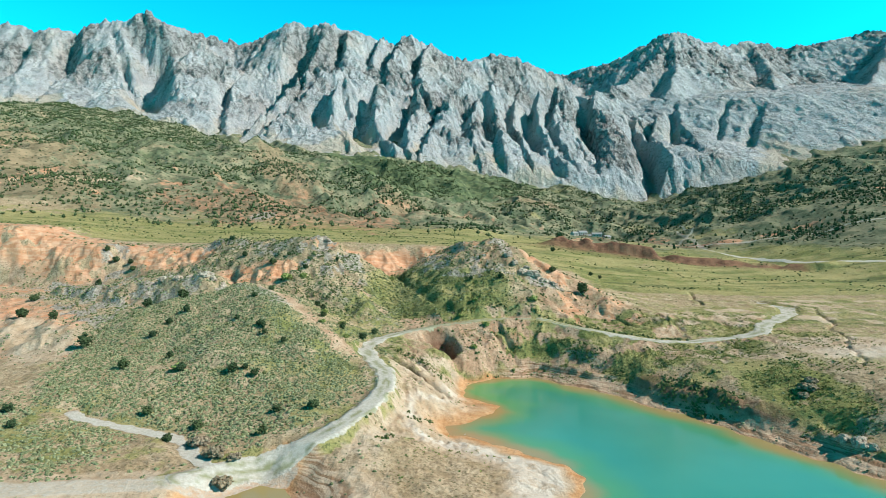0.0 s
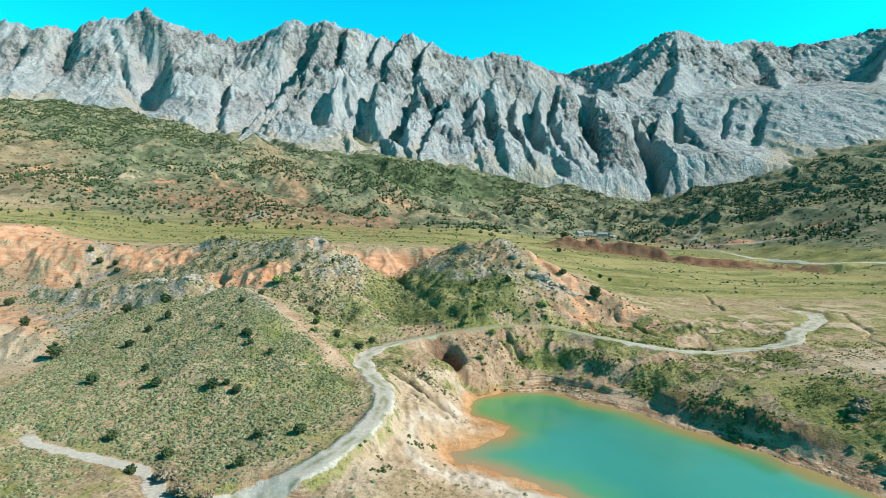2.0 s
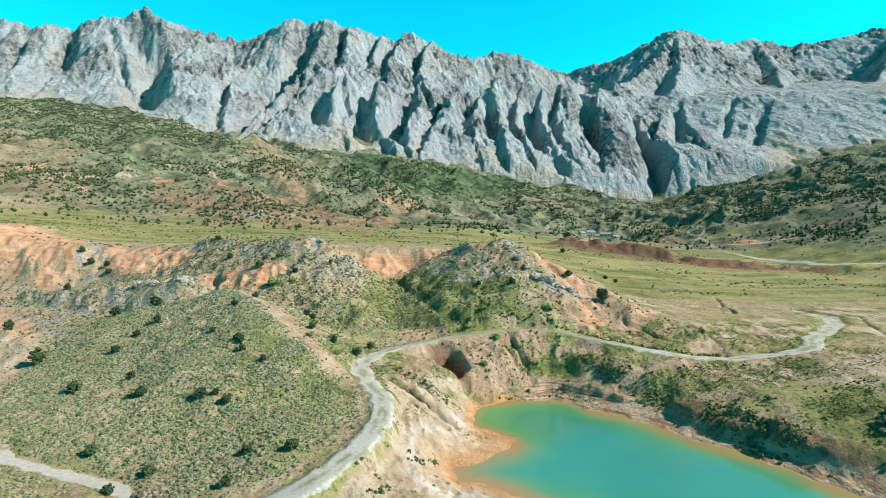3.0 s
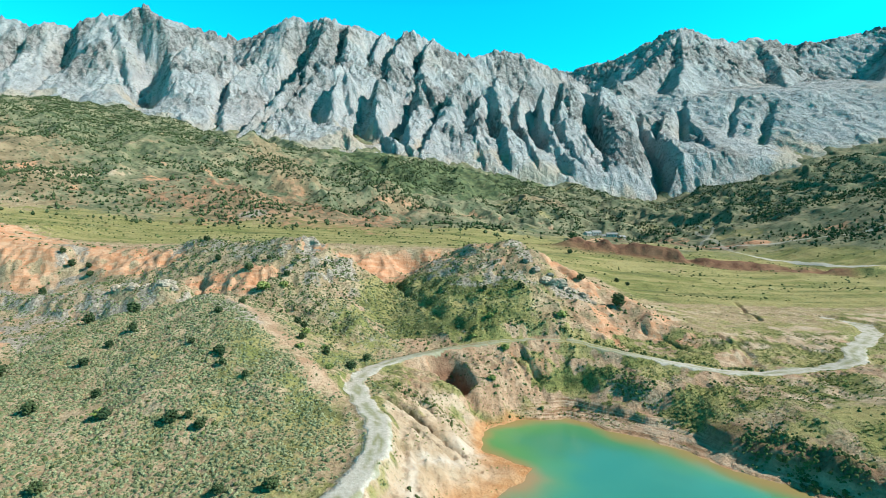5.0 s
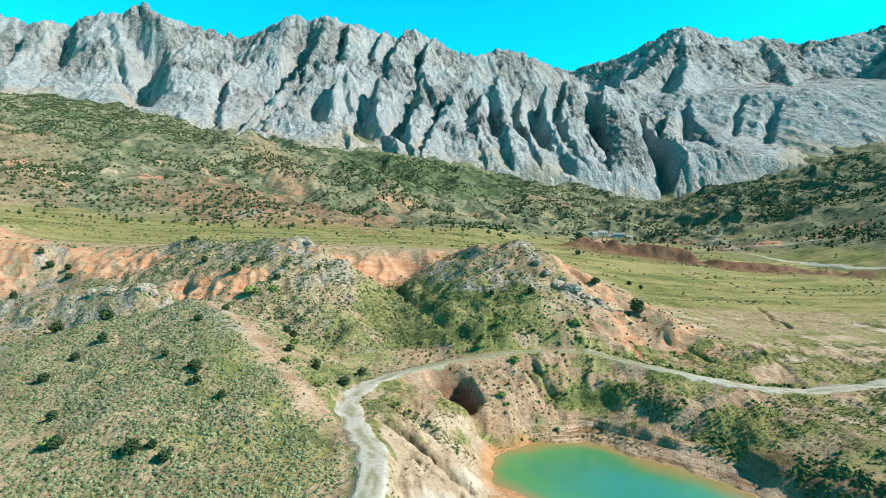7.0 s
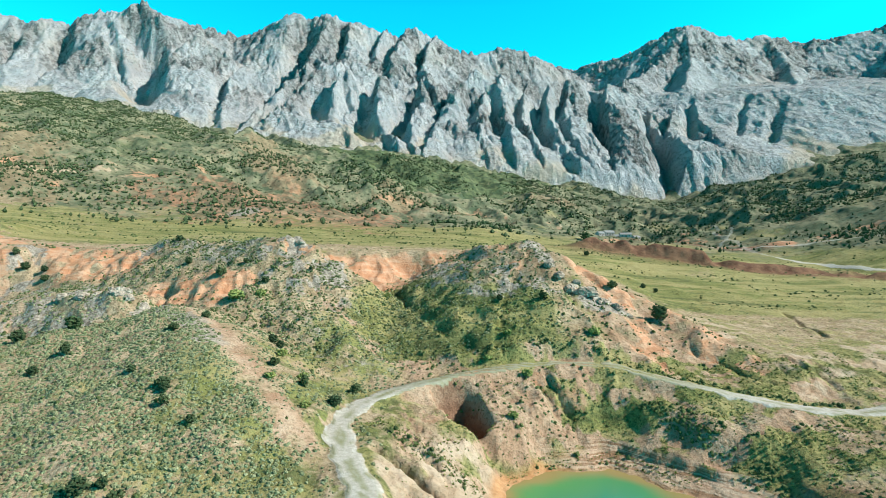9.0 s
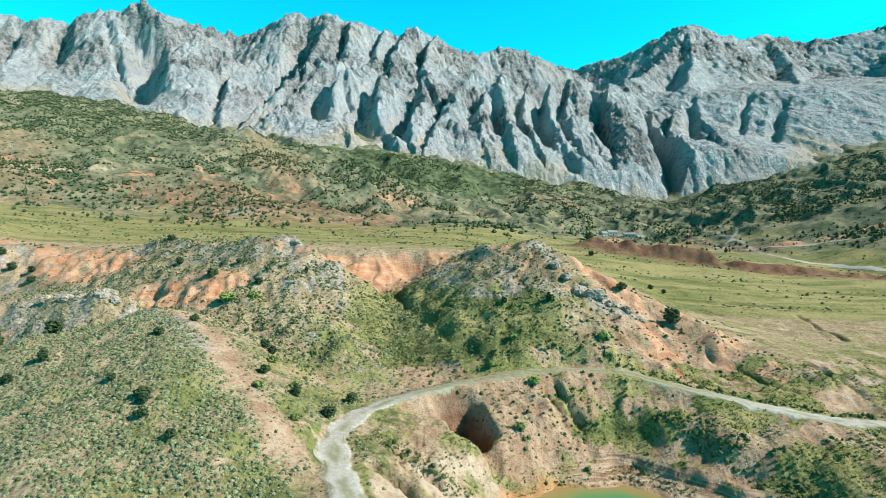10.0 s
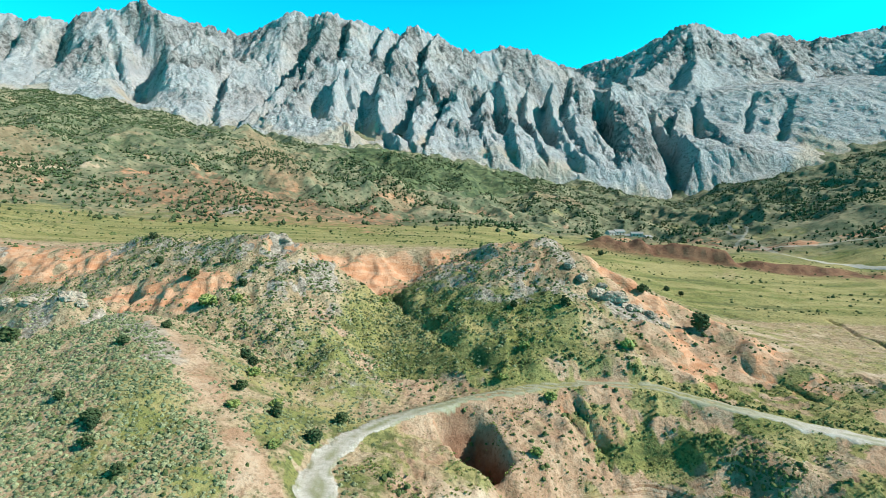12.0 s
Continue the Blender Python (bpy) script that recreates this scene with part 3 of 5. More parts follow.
def ground_material():
    m = Nodes("dry_ground", 0.57)
    big, mid, fine = m.noise(38, 4), m.noise(6, 5, 0.65), m.noise(0.9, 5, 0.7)
    tufts, dots = m.span(m.cells(0.95), 0.34, 0.12), m.span(m.cells(5.5), 0.36, 0.16)
    spread = m.span(m.noise(4.5, 4, 0.7), 0.34, 0.52)
    streak = m.noise(9, 4, 0.65, ((0.16, 1.0, 1.0), (0, 0, 0.06)))
    soil = m.mix(m.span(mid, 0.35, 0.65), (0.44, 0.335, 0.205), (0.62, 0.495, 0.335))
    soil = m.mix(m.span(fine, 0.44, 0.64, 0, 0.65), soil, (0.19, 0.14, 0.085))
    soil = m.mix(m.math("MULTIPLY", m.math("MULTIPLY", tufts, spread), 0.9), soil, (0.145, 0.15, 0.07))
    herb = m.mix(m.span(big, 0.35, 0.65), (0.27, 0.29, 0.10), (0.43, 0.395, 0.17))
    herb = m.mix(m.span(fine, 0.46, 0.62, 0, 0.75), herb, (0.11, 0.13, 0.05))
    herb = m.mix(m.span(streak, 0.48, 0.62, 0, 0.85), herb, (0.44, 0.39, 0.18))
    herb = m.mix(m.span(streak, 0.46, 0.34, 0, 0.75), herb, (0.11, 0.14, 0.055))
    herb = m.mix(m.math("MULTIPLY", m.math("MULTIPLY", tufts, spread), 0.85), herb, (0.085, 0.11, 0.04))
    cover = m.math("MULTIPLY", m.attr("green"), 1.25)
    tuft = m.math("SUBTRACT", m.math("ADD", cover, m.math("MULTIPLY", m.noise(2.6, 5, 0.7), 1.3)), 0.65)
    col = m.mix(m.span(tuft, 0.2, 0.55), soil, herb)
    scrub = m.mix(m.span(m.noise(24, 5, 0.7), 0.35, 0.65), (0.11, 0.15, 0.088), (0.33, 0.315, 0.20))
    scrub = m.mix(m.math("MULTIPLY", dots, m.span(m.noise(60, 4), 0.35, 0.55, 0.35, 1.0)), scrub, (0.035, 0.055, 0.025))
    col = m.mix(m.span(m.math("ADD", m.attr("scrub"), m.math("MULTIPLY", m.noise(16, 5, 0.7), 0.8)), 0.65, 0.95), col, scrub)
    bare = m.mix(m.span(m.noise(14, 5, 0.7), 0.35, 0.65), (0.22, 0.175, 0.105), (0.41, 0.325, 0.205))
    bare = m.mix(m.math("MULTIPLY", dots, 0.9), bare, (0.06, 0.08, 0.04))
    col = m.mix(m.span(m.math("ADD", m.attr("tan"), m.math("MULTIPLY", m.noise(22, 5, 0.75), 0.7)), 0.55, 0.9, 0, 0.9), col, bare)
    lush = m.mix(m.span(m.noise(12, 5, 0.75), 0.38, 0.62), (0.06, 0.098, 0.052), (0.155, 0.205, 0.095))
    col = m.mix(m.span(m.math("ADD", m.attr("vale"), m.math("MULTIPLY", m.noise(30, 5, 0.75), 0.7)), 0.6, 0.95, 0, 0.9), col, lush)
    red = m.mix(m.span(m.noise(5, 4, 0.6, ((1, 1, 3.5), (0.2, 0, 0))), 0.35, 0.65), (0.60, 0.30, 0.165), (0.72, 0.46, 0.30))
    red = m.mix(m.span(mid, 0.56, 0.7, 0, 0.5), red, (0.66, 0.50, 0.36))
    pink = m.mix(m.span(mid, 0.35, 0.65), (0.48, 0.31, 0.20), (0.63, 0.47, 0.33))
    pink = m.mix(m.span(fine, 0.48, 0.62, 0, 0.55), pink, (0.24, 0.155, 0.095))
    pink = m.mix(m.math("MULTIPLY", m.math("MULTIPLY", tufts, spread), 0.55), pink, (0.15, 0.15, 0.07))
    col = m.mix(m.span(m.math("ADD", m.attr("pink"), m.math("MULTIPLY", mid, 0.6)), 0.6, 0.95), col, pink)
    col = m.mix(m.span(m.math("ADD", m.attr("red"), m.math("MULTIPLY", mid, 0.5)), 0.55, 0.85), col, red)
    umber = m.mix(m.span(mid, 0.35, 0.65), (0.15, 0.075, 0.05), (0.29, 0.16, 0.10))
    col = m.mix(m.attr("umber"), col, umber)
    rock = m.mix(m.span(m.noise(1.1, 6, 0.75), 0.36, 0.66), (0.20, 0.175, 0.14), (0.60, 0.545, 0.465))
    col = m.mix(m.span(m.math("ADD", m.attr("rock"), m.math("MULTIPLY", m.noise(3.2, 4, 0.7), 0.8)), 0.8, 1.0), col, rock)
    pale = m.mix(m.span(mid, 0.3, 0.7), (0.52, 0.39, 0.255), (0.68, 0.56, 0.42))
    pale = m.mix(m.span(fine, 0.47, 0.68, 0, 0.55), pale, (0.31, 0.24, 0.155))
    col = m.mix(m.span(m.math("ADD", m.attr("pale"), m.math("MULTIPLY", mid, 0.4)), 0.5, 0.9), col, pale)
    orange = m.mix(m.span(mid, 0.35, 0.65), (0.58, 0.29, 0.12), (0.74, 0.46, 0.245))
    orange = m.mix(m.span(fine, 0.48, 0.62, 0, 0.22), orange, (0.25, 0.13, 0.06))
    col = m.mix(m.attr("orange"), col, orange)
    crust = m.math("MULTIPLY", m.attr("crust"), m.span(m.noise(3.2, 5, 0.7), 0.3, 0.52))
    col = m.mix(crust, col, (0.74, 0.67, 0.57))
    strata = m.noise(0.9, 4, 0.6, ((0.08, 0.08, 2.4), (0, 0, 0)))
    bank = m.mix(m.span(strata, 0.40, 0.60), (0.37, 0.21, 0.125), (0.73, 0.56, 0.41))
    col = m.mix(m.attr("strata"), col, bank)
    gravel = m.mix(m.span(m.noise(0.8, 5, 0.75), 0.33, 0.67), (0.50, 0.485, 0.42), (0.66, 0.65, 0.585))
    gravel = m.mix(m.attr("verge"), gravel, (0.27, 0.29, 0.14))
    col = m.mix(m.span(m.math("ADD", m.attr("road"), m.math("MULTIPLY", fine, 0.35)), 0.5, 0.8), col, gravel)
    h = m.math("ADD", m.math("MULTIPLY", mid, 0.5), m.math("MULTIPLY", fine, 0.5))
    h = m.math("MULTIPLY", h, m.math("SUBTRACT", 1.0, m.math("MULTIPLY", m.attr("road"), 0.75)))
    m.bump(h, 1.1, 0.8)
    return m.done(col, 0.95, 0.1)


def mountain_material():
    m = Nodes("limestone_mountain", 0.53)
    big, mid, fine = m.noise(260, 5, 0.6), m.noise(45, 6, 0.65), m.noise(6, 6, 0.75)
    crack = m.noise(22, 6, 0.72, None, 1.0)
    flow = m.noise(26, 5, 0.65, ((1.0, 0.35, 0.35), (0, 0.25, 0.3)), 0.8)
    col = m.mix(m.span(mid, 0.35, 0.65), (0.45, 0.495, 0.525), (0.62, 0.67, 0.70))
    col = m.mix(m.span(flow, 0.48, 0.66, 0, 0.6), col, (0.75, 0.77, 0.77))
    col = m.mix(m.span(big, 0.52, 0.68, 0, 0.45), col, (0.60, 0.52, 0.43))
    col = m.mix(m.span(m.math("ADD", fine, m.math("MULTIPLY", m.attr("crags"), 0.06)), 0.55, 0.64, 0, 0.7), col, (0.20, 0.21, 0.20))
    col = m.mix(m.span(crack, 0.40, 0.33, 0, 0.75), col, (0.17, 0.18, 0.175))
    rough_k = m.span(m.noise(90, 4, 0.6), 0.46, 0.6)
    flakes = m.noise(9, 5, 0.8, ((1.0, 0.5, 1.6), (0.5, 0.3, 0.4)), 0.6)
    col = m.mix(m.math("MULTIPLY", m.span(flakes, 0.52, 0.60, 0, 0.8), rough_k), col, (0.19, 0.20, 0.195))
    col = m.mix(m.math("MULTIPLY", m.attr("crags"), 0.75), col, m.mix(m.span(crack, 0.42, 0.56), (0.15, 0.16, 0.155), (0.55, 0.56, 0.56)))
    dusty = m.math("ADD", m.attr("scree"), m.math("MULTIPLY", mid, 0.5))
    col = m.mix(m.span(dusty, 0.75, 1.1, 0, 0.8), col, (0.62, 0.55, 0.44))
    shrub = m.math("ADD", m.attr("growth"), m.math("MULTIPLY", m.noise(14, 5, 0.75), 0.9))
    col = m.mix(m.span(shrub, 0.95, 1.15, 0, 0.8), col, (0.13, 0.155, 0.08))
    h = m.math("ADD", m.math("ADD", m.math("MULTIPLY", mid, 0.9), m.math("MULTIPLY", fine, m.math("ADD", 0.14, m.math("MULTIPLY", m.attr("crags"), 0.3)))), m.math("MULTIPLY", flow, 0.6))
    h = m.math("ADD", h, m.math("MULTIPLY", crack, 0.7))
    m.bump(h, 15, 1.0)
    return m.done(col, 0.95, 0.1)


def water_material():
    m = Nodes("silty_turquoise_water", 0.62)
    deep = m.mix(m.span(m.noise(45, 3), 0.35, 0.7), (0.05, 0.275, 0.20), (0.068, 0.32, 0.228))
    col = m.mix(m.attr("green_edge"), deep, (0.12, 0.36, 0.10))
    col = m.mix(m.attr("shallow"), col, (0.42, 0.27, 0.11))
    m.bump(m.noise(1.4, 3, 0.5), 0.012, 0.5)
    return m.done(col, 0.14, 0.2)


def leaf_material(name, a, b, size=0.5):
    m = Nodes(name)
    info = m.t.nodes.new("ShaderNodeNewGeometry").outputs["Random Per Island"]
    ob = m.t.nodes.new("ShaderNodeObjectInfo").outputs["Random"]
    col = m.mix(info, a, b)
    col = m.mix(m.span(m.noise(size, 3, 0.7), 0.35, 0.7, 0, 0.6), col, tuple(0.55 * v for v in a))
    col = m.mix(m.math("MULTIPLY", ob, 0.35), col, (0.09, 0.11, 0.04))
    m.bump(m.noise(size * 0.4, 3), size * 0.3, 0.8)
    return m.done(col, 0.85, 0.15)


def bark_material():
    m = Nodes("bark")
    return m.done(m.mix(m.noise(0.1, 4), (0.10, 0.07, 0.045), (0.20, 0.15, 0.10)), 0.9)


MAT_GROUND, MAT_PEAK, MAT_WATER = ground_material(), mountain_material(), water_material()
MAT_JUNIPER = leaf_material("juniper_leaf", (0.018, 0.038, 0.017), (0.05, 0.08, 0.036))
MAT_SHRUB = leaf_material("green_shrub_leaf", (0.11, 0.155, 0.04), (0.26, 0.30, 0.10))
MAT_SAGE = leaf_material("sage_leaf", (0.075, 0.10, 0.048), (0.29, 0.31, 0.18), 0.3)
MAT_THICKET = leaf_material("thicket_leaf", (0.035, 0.056, 0.021), (0.105, 0.14, 0.052))
MAT_BARK = bark_material()


# ---- meshes ----
def mesh_from(name, verts, faces, mat, attrs=None, smooth=True):
    """A mesh from arrays: vertices (n, 3), faces (m, 3 or 4)."""
    me = bpy.data.meshes.new(name)
    n, (f, k) = len(verts), faces.shape
    me.vertices.add(n)
    me.vertices.foreach_set("co", np.ascontiguousarray(verts, np.float32).ravel())
    me.loops.add(f * k)
    me.loops.foreach_set("vertex_index", np.ascontiguousarray(faces, np.int32).ravel())
    me.polygons.add(f)
    me.polygons.foreach_set("loop_start", np.arange(0, f * k, k, dtype=np.int32))
    me.polygons.foreach_set("use_smooth", np.full(f, smooth))
    me.update(calc_edges=True)
    for key, values in (attrs or {}).items():
        a = me.attributes.new(key, "FLOAT", "POINT")
        a.data.foreach_set("value", np.ascontiguousarray(values, np.float32).ravel())
    me.materials.append(mat)
    return me


def grid_faces(rows, cols, wrap=False):
    i = np.arange(rows * cols).reshape(rows, cols)
    if wrap:
        i = np.concatenate([i, i[:, :1]], 1)
    return np.stack([i[:-1, :-1], i[:-1, 1:], i[1:, 1:], i[1:, :-1]], -1).reshape(-1, 4)[:, ::-1]


ORIGIN_Y = -40.0


def build_ground():
    dense = np.linspace(-47, 47, 790)
    side = np.concatenate([np.linspace(49, 80, 16), np.linspace(86, 274, 34), np.linspace(280, 311, 16)])
    ang = np.radians(np.concatenate([dense, side]))
    r = np.concatenate([[4, 20, 40, 60, 80, 95, 106], 115 * np.exp(np.arange(0, 650) * 0.0038), np.arange(1364, 1800, 8), [1900, 2200, 2700, 3200, 3700, 4300]])
    a, rr = np.meshgrid(ang, r)
    x, y = np.sin(a) * rr, np.cos(a) * rr + ORIGIN_Y
    x, y = x.ravel(), y.ravel()
    z, k = land(x, y, True)
    gx = np.gradient(z.reshape(a.shape), axis=0) / np.gradient(rr, axis=0)
    steep = np.abs(gx).ravel()
    patch, patch2 = fbm(x, y, 55, 4, 201), fbm(x, y, 9, 4, 211, 0.6)
    far = k["far"]
    # bare red earth on the badland faces and in scattered scars of the foothills
    red = k["red_zone"] * step(-0.5, 0.3, patch2 + 0.3) * step(0.03, 0.3, steep + 0.05)
    red = np.maximum(red, far * step(0.4, 0.85, patch + 0.4 * patch2 + 0.2 * steep) * step(1000, 560, y) * step(440, 520, y) * 0.6)
    umber = k["cut"] * step(0.1, 0.3, steep + 0.06 + 0.1 * patch2) * step(250, 205, x)
    # inside of the hollow: dark red earth, deepened to carry its shade in the colour
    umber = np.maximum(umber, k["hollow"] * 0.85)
    umber = np.maximum(umber, k["east"] * np.exp(-(near_line(x, y, RIDGE_EAST)[0] / 6) ** 2) * 0.4)
    # lakeward bluff face darkened in the colour for its shrubs and deep shade
    umber = np.maximum(umber, k["bluff"] * step(2.5, 4.5, k["out"]) * step(11, 8, k["out"]) * 0.6)
    scar, _ = near_line(x, y, [(95, 430, 0), (136, 418, 0), (205, 394, 0), (245, 380, 0)])
    umber = np.maximum(umber, np.exp(-((scar + 3 * patch2) / (8 + 13 * step(180, 130, x))) ** 2))
    rust = (step(480, 545, y) * step(700, 620, y) * step(-340, -260, x) * step(20, -60, x) * step(-0.1, 0.5, patch2 + 0.6 * patch + 0.2))
    umber, red = np.maximum(umber, rust * 0.5), np.maximum(red, rust * 0.5)
    umber = np.maximum(umber, np.exp(-(near_line(x, y, [(175, 560, 0), (225, 545, 0), (262, 528, 0)])[0] / 16) ** 2) * step(-0.2, 0.3, patch2 + 0.15))
    pink = k["slope_soil"] * step(-0.1, 0.6, steep + patch2 * 0.5)
    pink = np.maximum(pink, step(-128, -150, x) * step(165, 185, y) * step(330, 300, y) * step(-0.4, 0.5, patch2 + 0.2))
    red = np.maximum(red, k["east"] * step(36, 50, x) * step(0.0, 0.5, patch2 + 0.1) * 0.75)
    red = np.maximum(red, k["slope_soil"] * step(0.5, 1.1, steep + 0.6 * patch2) * 0.55
                     * step(-0.3, 0.3, fbm(x, y, 20, 3, 253)))
    upper = k["east"] * step(33, 38, z) * step(26, 16, x) * step(-0.3, 0.2, patch2 + 0.1)
    red = np.maximum(red, upper * 0.9)
    crest_w, crest_e = near_line(x, y, RIDGE_WEST)[0], near_line(x, y, RIDGE_EAST)[0]
    rock = np.maximum(k["west"] * step(22, 7, crest_w) * (0.45 + 0.55 * step(228, 246, y)), k["east"] * step(8, 2, crest_e) * 0.9) * step(-0.3, 0.4, patch2 + 0.25 * k["crag"])
    rock = np.maximum(rock, k["grey"] * step(-0.2, 0.5, patch2 + 0.1) * 0.7)
    rock = np.maximum(rock, np.exp(-((np.hypot(x - 42, (y - 228) * 1.2)) / 8) ** 2) * 1.1)
    rock = np.maximum(rock, k["east"] * step(27, 31, z) * step(33, 29, x) * step(-0.5, 0.3, patch2) * 0.62)
    wash = step(-5, 5, inside(x, y, [(-200, 244), (-160, 220), (-128, 190), (-116, 168), (-150, 172), (-200, 200)]) + 6 * patch2)
    red, pink = np.maximum(red, wash * step(-0.1, 0.35, patch2 - 0.5 * patch) * 0.9), np.maximum(pink, wash * 0.8)
    rib_gap = np.exp(-(near_line(x, y, [(-176, 292, 0), (-168, 280, 0), (-160, 268, 0), (-148, 258, 0)])[0] / 8) ** 2)
    red, rock = red * (1 - 0.85 * rib_gap), np.maximum(rock, rib_gap * step(-0.4, 0.3, patch2) * 0.9)
    brown = step(-3, 3, inside(x, y, [(52, 226), (60, 220), (70, 203), (84, 191), (72, 190), (60, 200), (48, 212)]) + 3 * patch2)
    pink, red = np.maximum(pink, brown * 0.9), np.maximum(red, brown * 0.55 * step(-0.2, 0.4, patch2))
    slope_left = step(-4, 4, inside(x, y, [(-186, 262), (-146, 250), (-118, 248), (-96, 224), (-95, 213), (-108, 206), (-128, 200), (-150, 214), (-186, 244)]) + 4 * patch2)
    rock = np.maximum(rock, slope_left * step(-0.35, 0.3, patch2 - 0.2 * patch) * 0.85)
    pink = np.maximum(pink, slope_left * step(-0.2, 0.4, patch) * 0.8)
    ash = np.exp(-(near_line(x, y, [(-100, 225, 0), (-84, 216, 0), (-68, 204, 0), (-56, 188, 0)])[0] / 4.5) ** 2)
    rock = np.maximum(rock, ash * step(-0.6, 0.3, patch2))
    left = step(-112, -124, x) * step(175, 190, y) * step(275, 262, y) * (1 - k["red_zone"])
    rock = np.maximum(rock, left * step(-0.1, 0.4, patch2 + 0.4 * patch))
    rd = k["road"]
    road = np.maximum(step(1.5, 0.1, rd["road"] - rd["width"]), np.maximum(step(2.0, 1.0, rd["track"]) * 0.8, step(4.0, 2.4, rd["low"]) * 0.5))
    road = road * (1 - step(188, 198, y) * step(104, 98, x) * 0.75 * (1 - np.exp(-((np.abs(rd["road"] - 0.3) - 0.85) / 0.55) ** 2)))
    road = np.maximum(road, np.maximum(step(3.2, 2.0, rd["valley"]) * (0.9 - 0.45 * step(455, 490, y)), np.maximum(step(4, 2.2, rd["upper"]) * 0.5, step(3, 1.5, rd["up"]) * 0.5)))
    verge = np.exp(-((rd["road"]) / 0.55) ** 2) * step(-0.15, 0.2, fbm(x, y, 5, 3, 231)) * 0.9
    middle = np.exp(-((rd["road"] - 0.2) / 0.6) ** 2) * step(-0.25, 0.25, fbm(x, y, 7, 3, 232)) * step(120, 130, y)
    verge = np.maximum(verge, 0.75 * middle)
    verge = np.maximum(verge, 0.8 * np.exp(-((rd["road"] - 2.1) / 0.5) ** 2) * step(0.0, 0.35, fbm(x, y, 5, 3, 233)))
    # the far stretch is two worn wheel tracks in thin grass
    worn = np.exp(-((np.abs(rd["road"] - 0.3) - 0.8) / 0.5) ** 2)
    verge = np.maximum(verge, step(184, 196, y) * step(104, 96, x) * (0.5 + 0.4 * (1 - worn)))
    # pale silt round the lake, the spit and beside the road
    out = k["out"]
    pale = step(22, 8, out) * (1 - 0.55 * step(148, 158, y) * step(-0.3, 0.3, patch2)) * (1 - k["eastness"]) * step(185, 165, y) * step(-30, -10, x)
    pale = np.maximum(pale, step(16, 6, rd["road"]) * step(170, 150, y) * step(80, 95, y) * step(-0.5, 0.5, patch2 + 0.3) * step(-0.8, 1.2, (x + 22) * 0.2))
    pale = np.maximum(pale, step(9, 4, rd["low"]) * 0.9)
    pale = np.maximum(pale, step(6, 4, out) * k["eastness"] * 0.55)
    pink0 = step(7, 4, out) * k["eastness"] * step(-0.4, 0.2, patch2 + 0.2)
    flats = step(60, 85, x + 10 * patch2) * step(285, 245, y + 14 * patch) * step(135, 160, y + 0.25 * x - 20)
    pale = np.maximum(pale * 0.92, flats * (0.30 + 0.40 * step(-0.1, 0.6, patch2 * 0.8 + patch)))
    pale = np.maximum(pale, np.exp(-((x - 118) / 26) ** 2 - ((y - 160) / 14) ** 2) * 0.95)
    pale = np.maximum(pale, np.exp(-(near_line(x, y, [(-70, 210, 0), (-52, 190, 0), (-40, 174, 0), (-28, 159, 0)])[0] / 5) ** 2) * step(-0.6, 0.2, patch2) * 0.45)
    pale = np.maximum(pale, np.exp(-(near_line(x, y, [(-155, 196, 0), (-132, 178, 0), (-125, 168, 0)])[0] / 13) ** 2) * 0.8)
    orange = step(3.2 + 5.0 * step(153, 146, y) * step(112, 124, y) * step(40, 20, x), 0.8, out + patch2) * (1 - 0.55 * k["eastness"]) * step(0.0, 0.4, out + 0.3)
    orange = np.maximum(orange, step(0, 1, k["wet"]))
    green = 0.12 + 0.45 * patch + 0.3 * patch2 - 0.5 * pale
    green = np.maximum(green, k["dome"] * (0.20 + 0.35 * patch + 0.2 * patch2))
    green = np.maximum(green, step(300, 330, y) * (0.62 + 0.3 * patch) * step(0.42, 0.2, steep))
    green = np.maximum(green, step(-40, -22, x) * step(32, 18, x) * step(202, 212, y) * step(272, 262, y) * step(35, 30, z) * 0.95)
    green = np.maximum(green, step(66, 90, x) * step(255, 285, y) * (0.7 + 0.3 * patch))
    green = np.maximum(green, k["eastness"] * step(4, 9, out) * step(190, 172, y) * step(110, 90, x) * (0.24 + 0.55 * patch2))
    lush = step(74, 80, x) * step(100, 92, x) * step(112, 120, y) * step(172, 158, y) * step(6, 9, out)
    green = np.maximum(green, lush * (0.75 + 0.5 * patch2))
    green = green * (1 - 0.6 * road) * (1 - 0.2 * flats)
    green = np.maximum(green, flats * (0.40 + 0.35 * patch))
    beside = np.exp(-((rd["road"] - rd["width"] - 1.6) / 1.1) ** 2) * step(-0.2, 0.3, patch2 + 0.05)
    green = np.maximum(green, beside * 0.9)
    pale = pale * (1 - 0.7 * beside)
    far_pale = far * step(0.35, 0.7, fbm(x, y, 80, 4, 261) + 0.25 * patch2) * step(1000, 700, y) * 0.4
    pale = np.maximum(pale, far_pale)
    scrub = (1 - 0.8 * far_pale) * np.clip(step(430, 620, y + 0.15 * np.abs(x)) + step(285, 330, x) * step(370, 430, y), 0, 1) * (0.75 + 0.35 * patch)
    strip = np.exp(-(near_line(x, y, [(-78, 216, 0), (-68, 208, 0), (-51, 190, 0), (-40, 174, 0), (-29, 160, 0)])[0] / 3.8) ** 2)
    pink = np.maximum(np.maximum(pink, pink0), strip * step(-0.6, 0.3, patch2 + 0.2))
    flank = np.exp(-(near_line(x, y, [(-50, 254, 0), (-42, 236, 0), (-30, 220, 0), (-18, 208, 0), (-4, 204, 0)])[0] / 4.5) ** 2)
    pink = np.maximum(pink, flank * step(-0.4, 0.4, patch2 + 0.1))
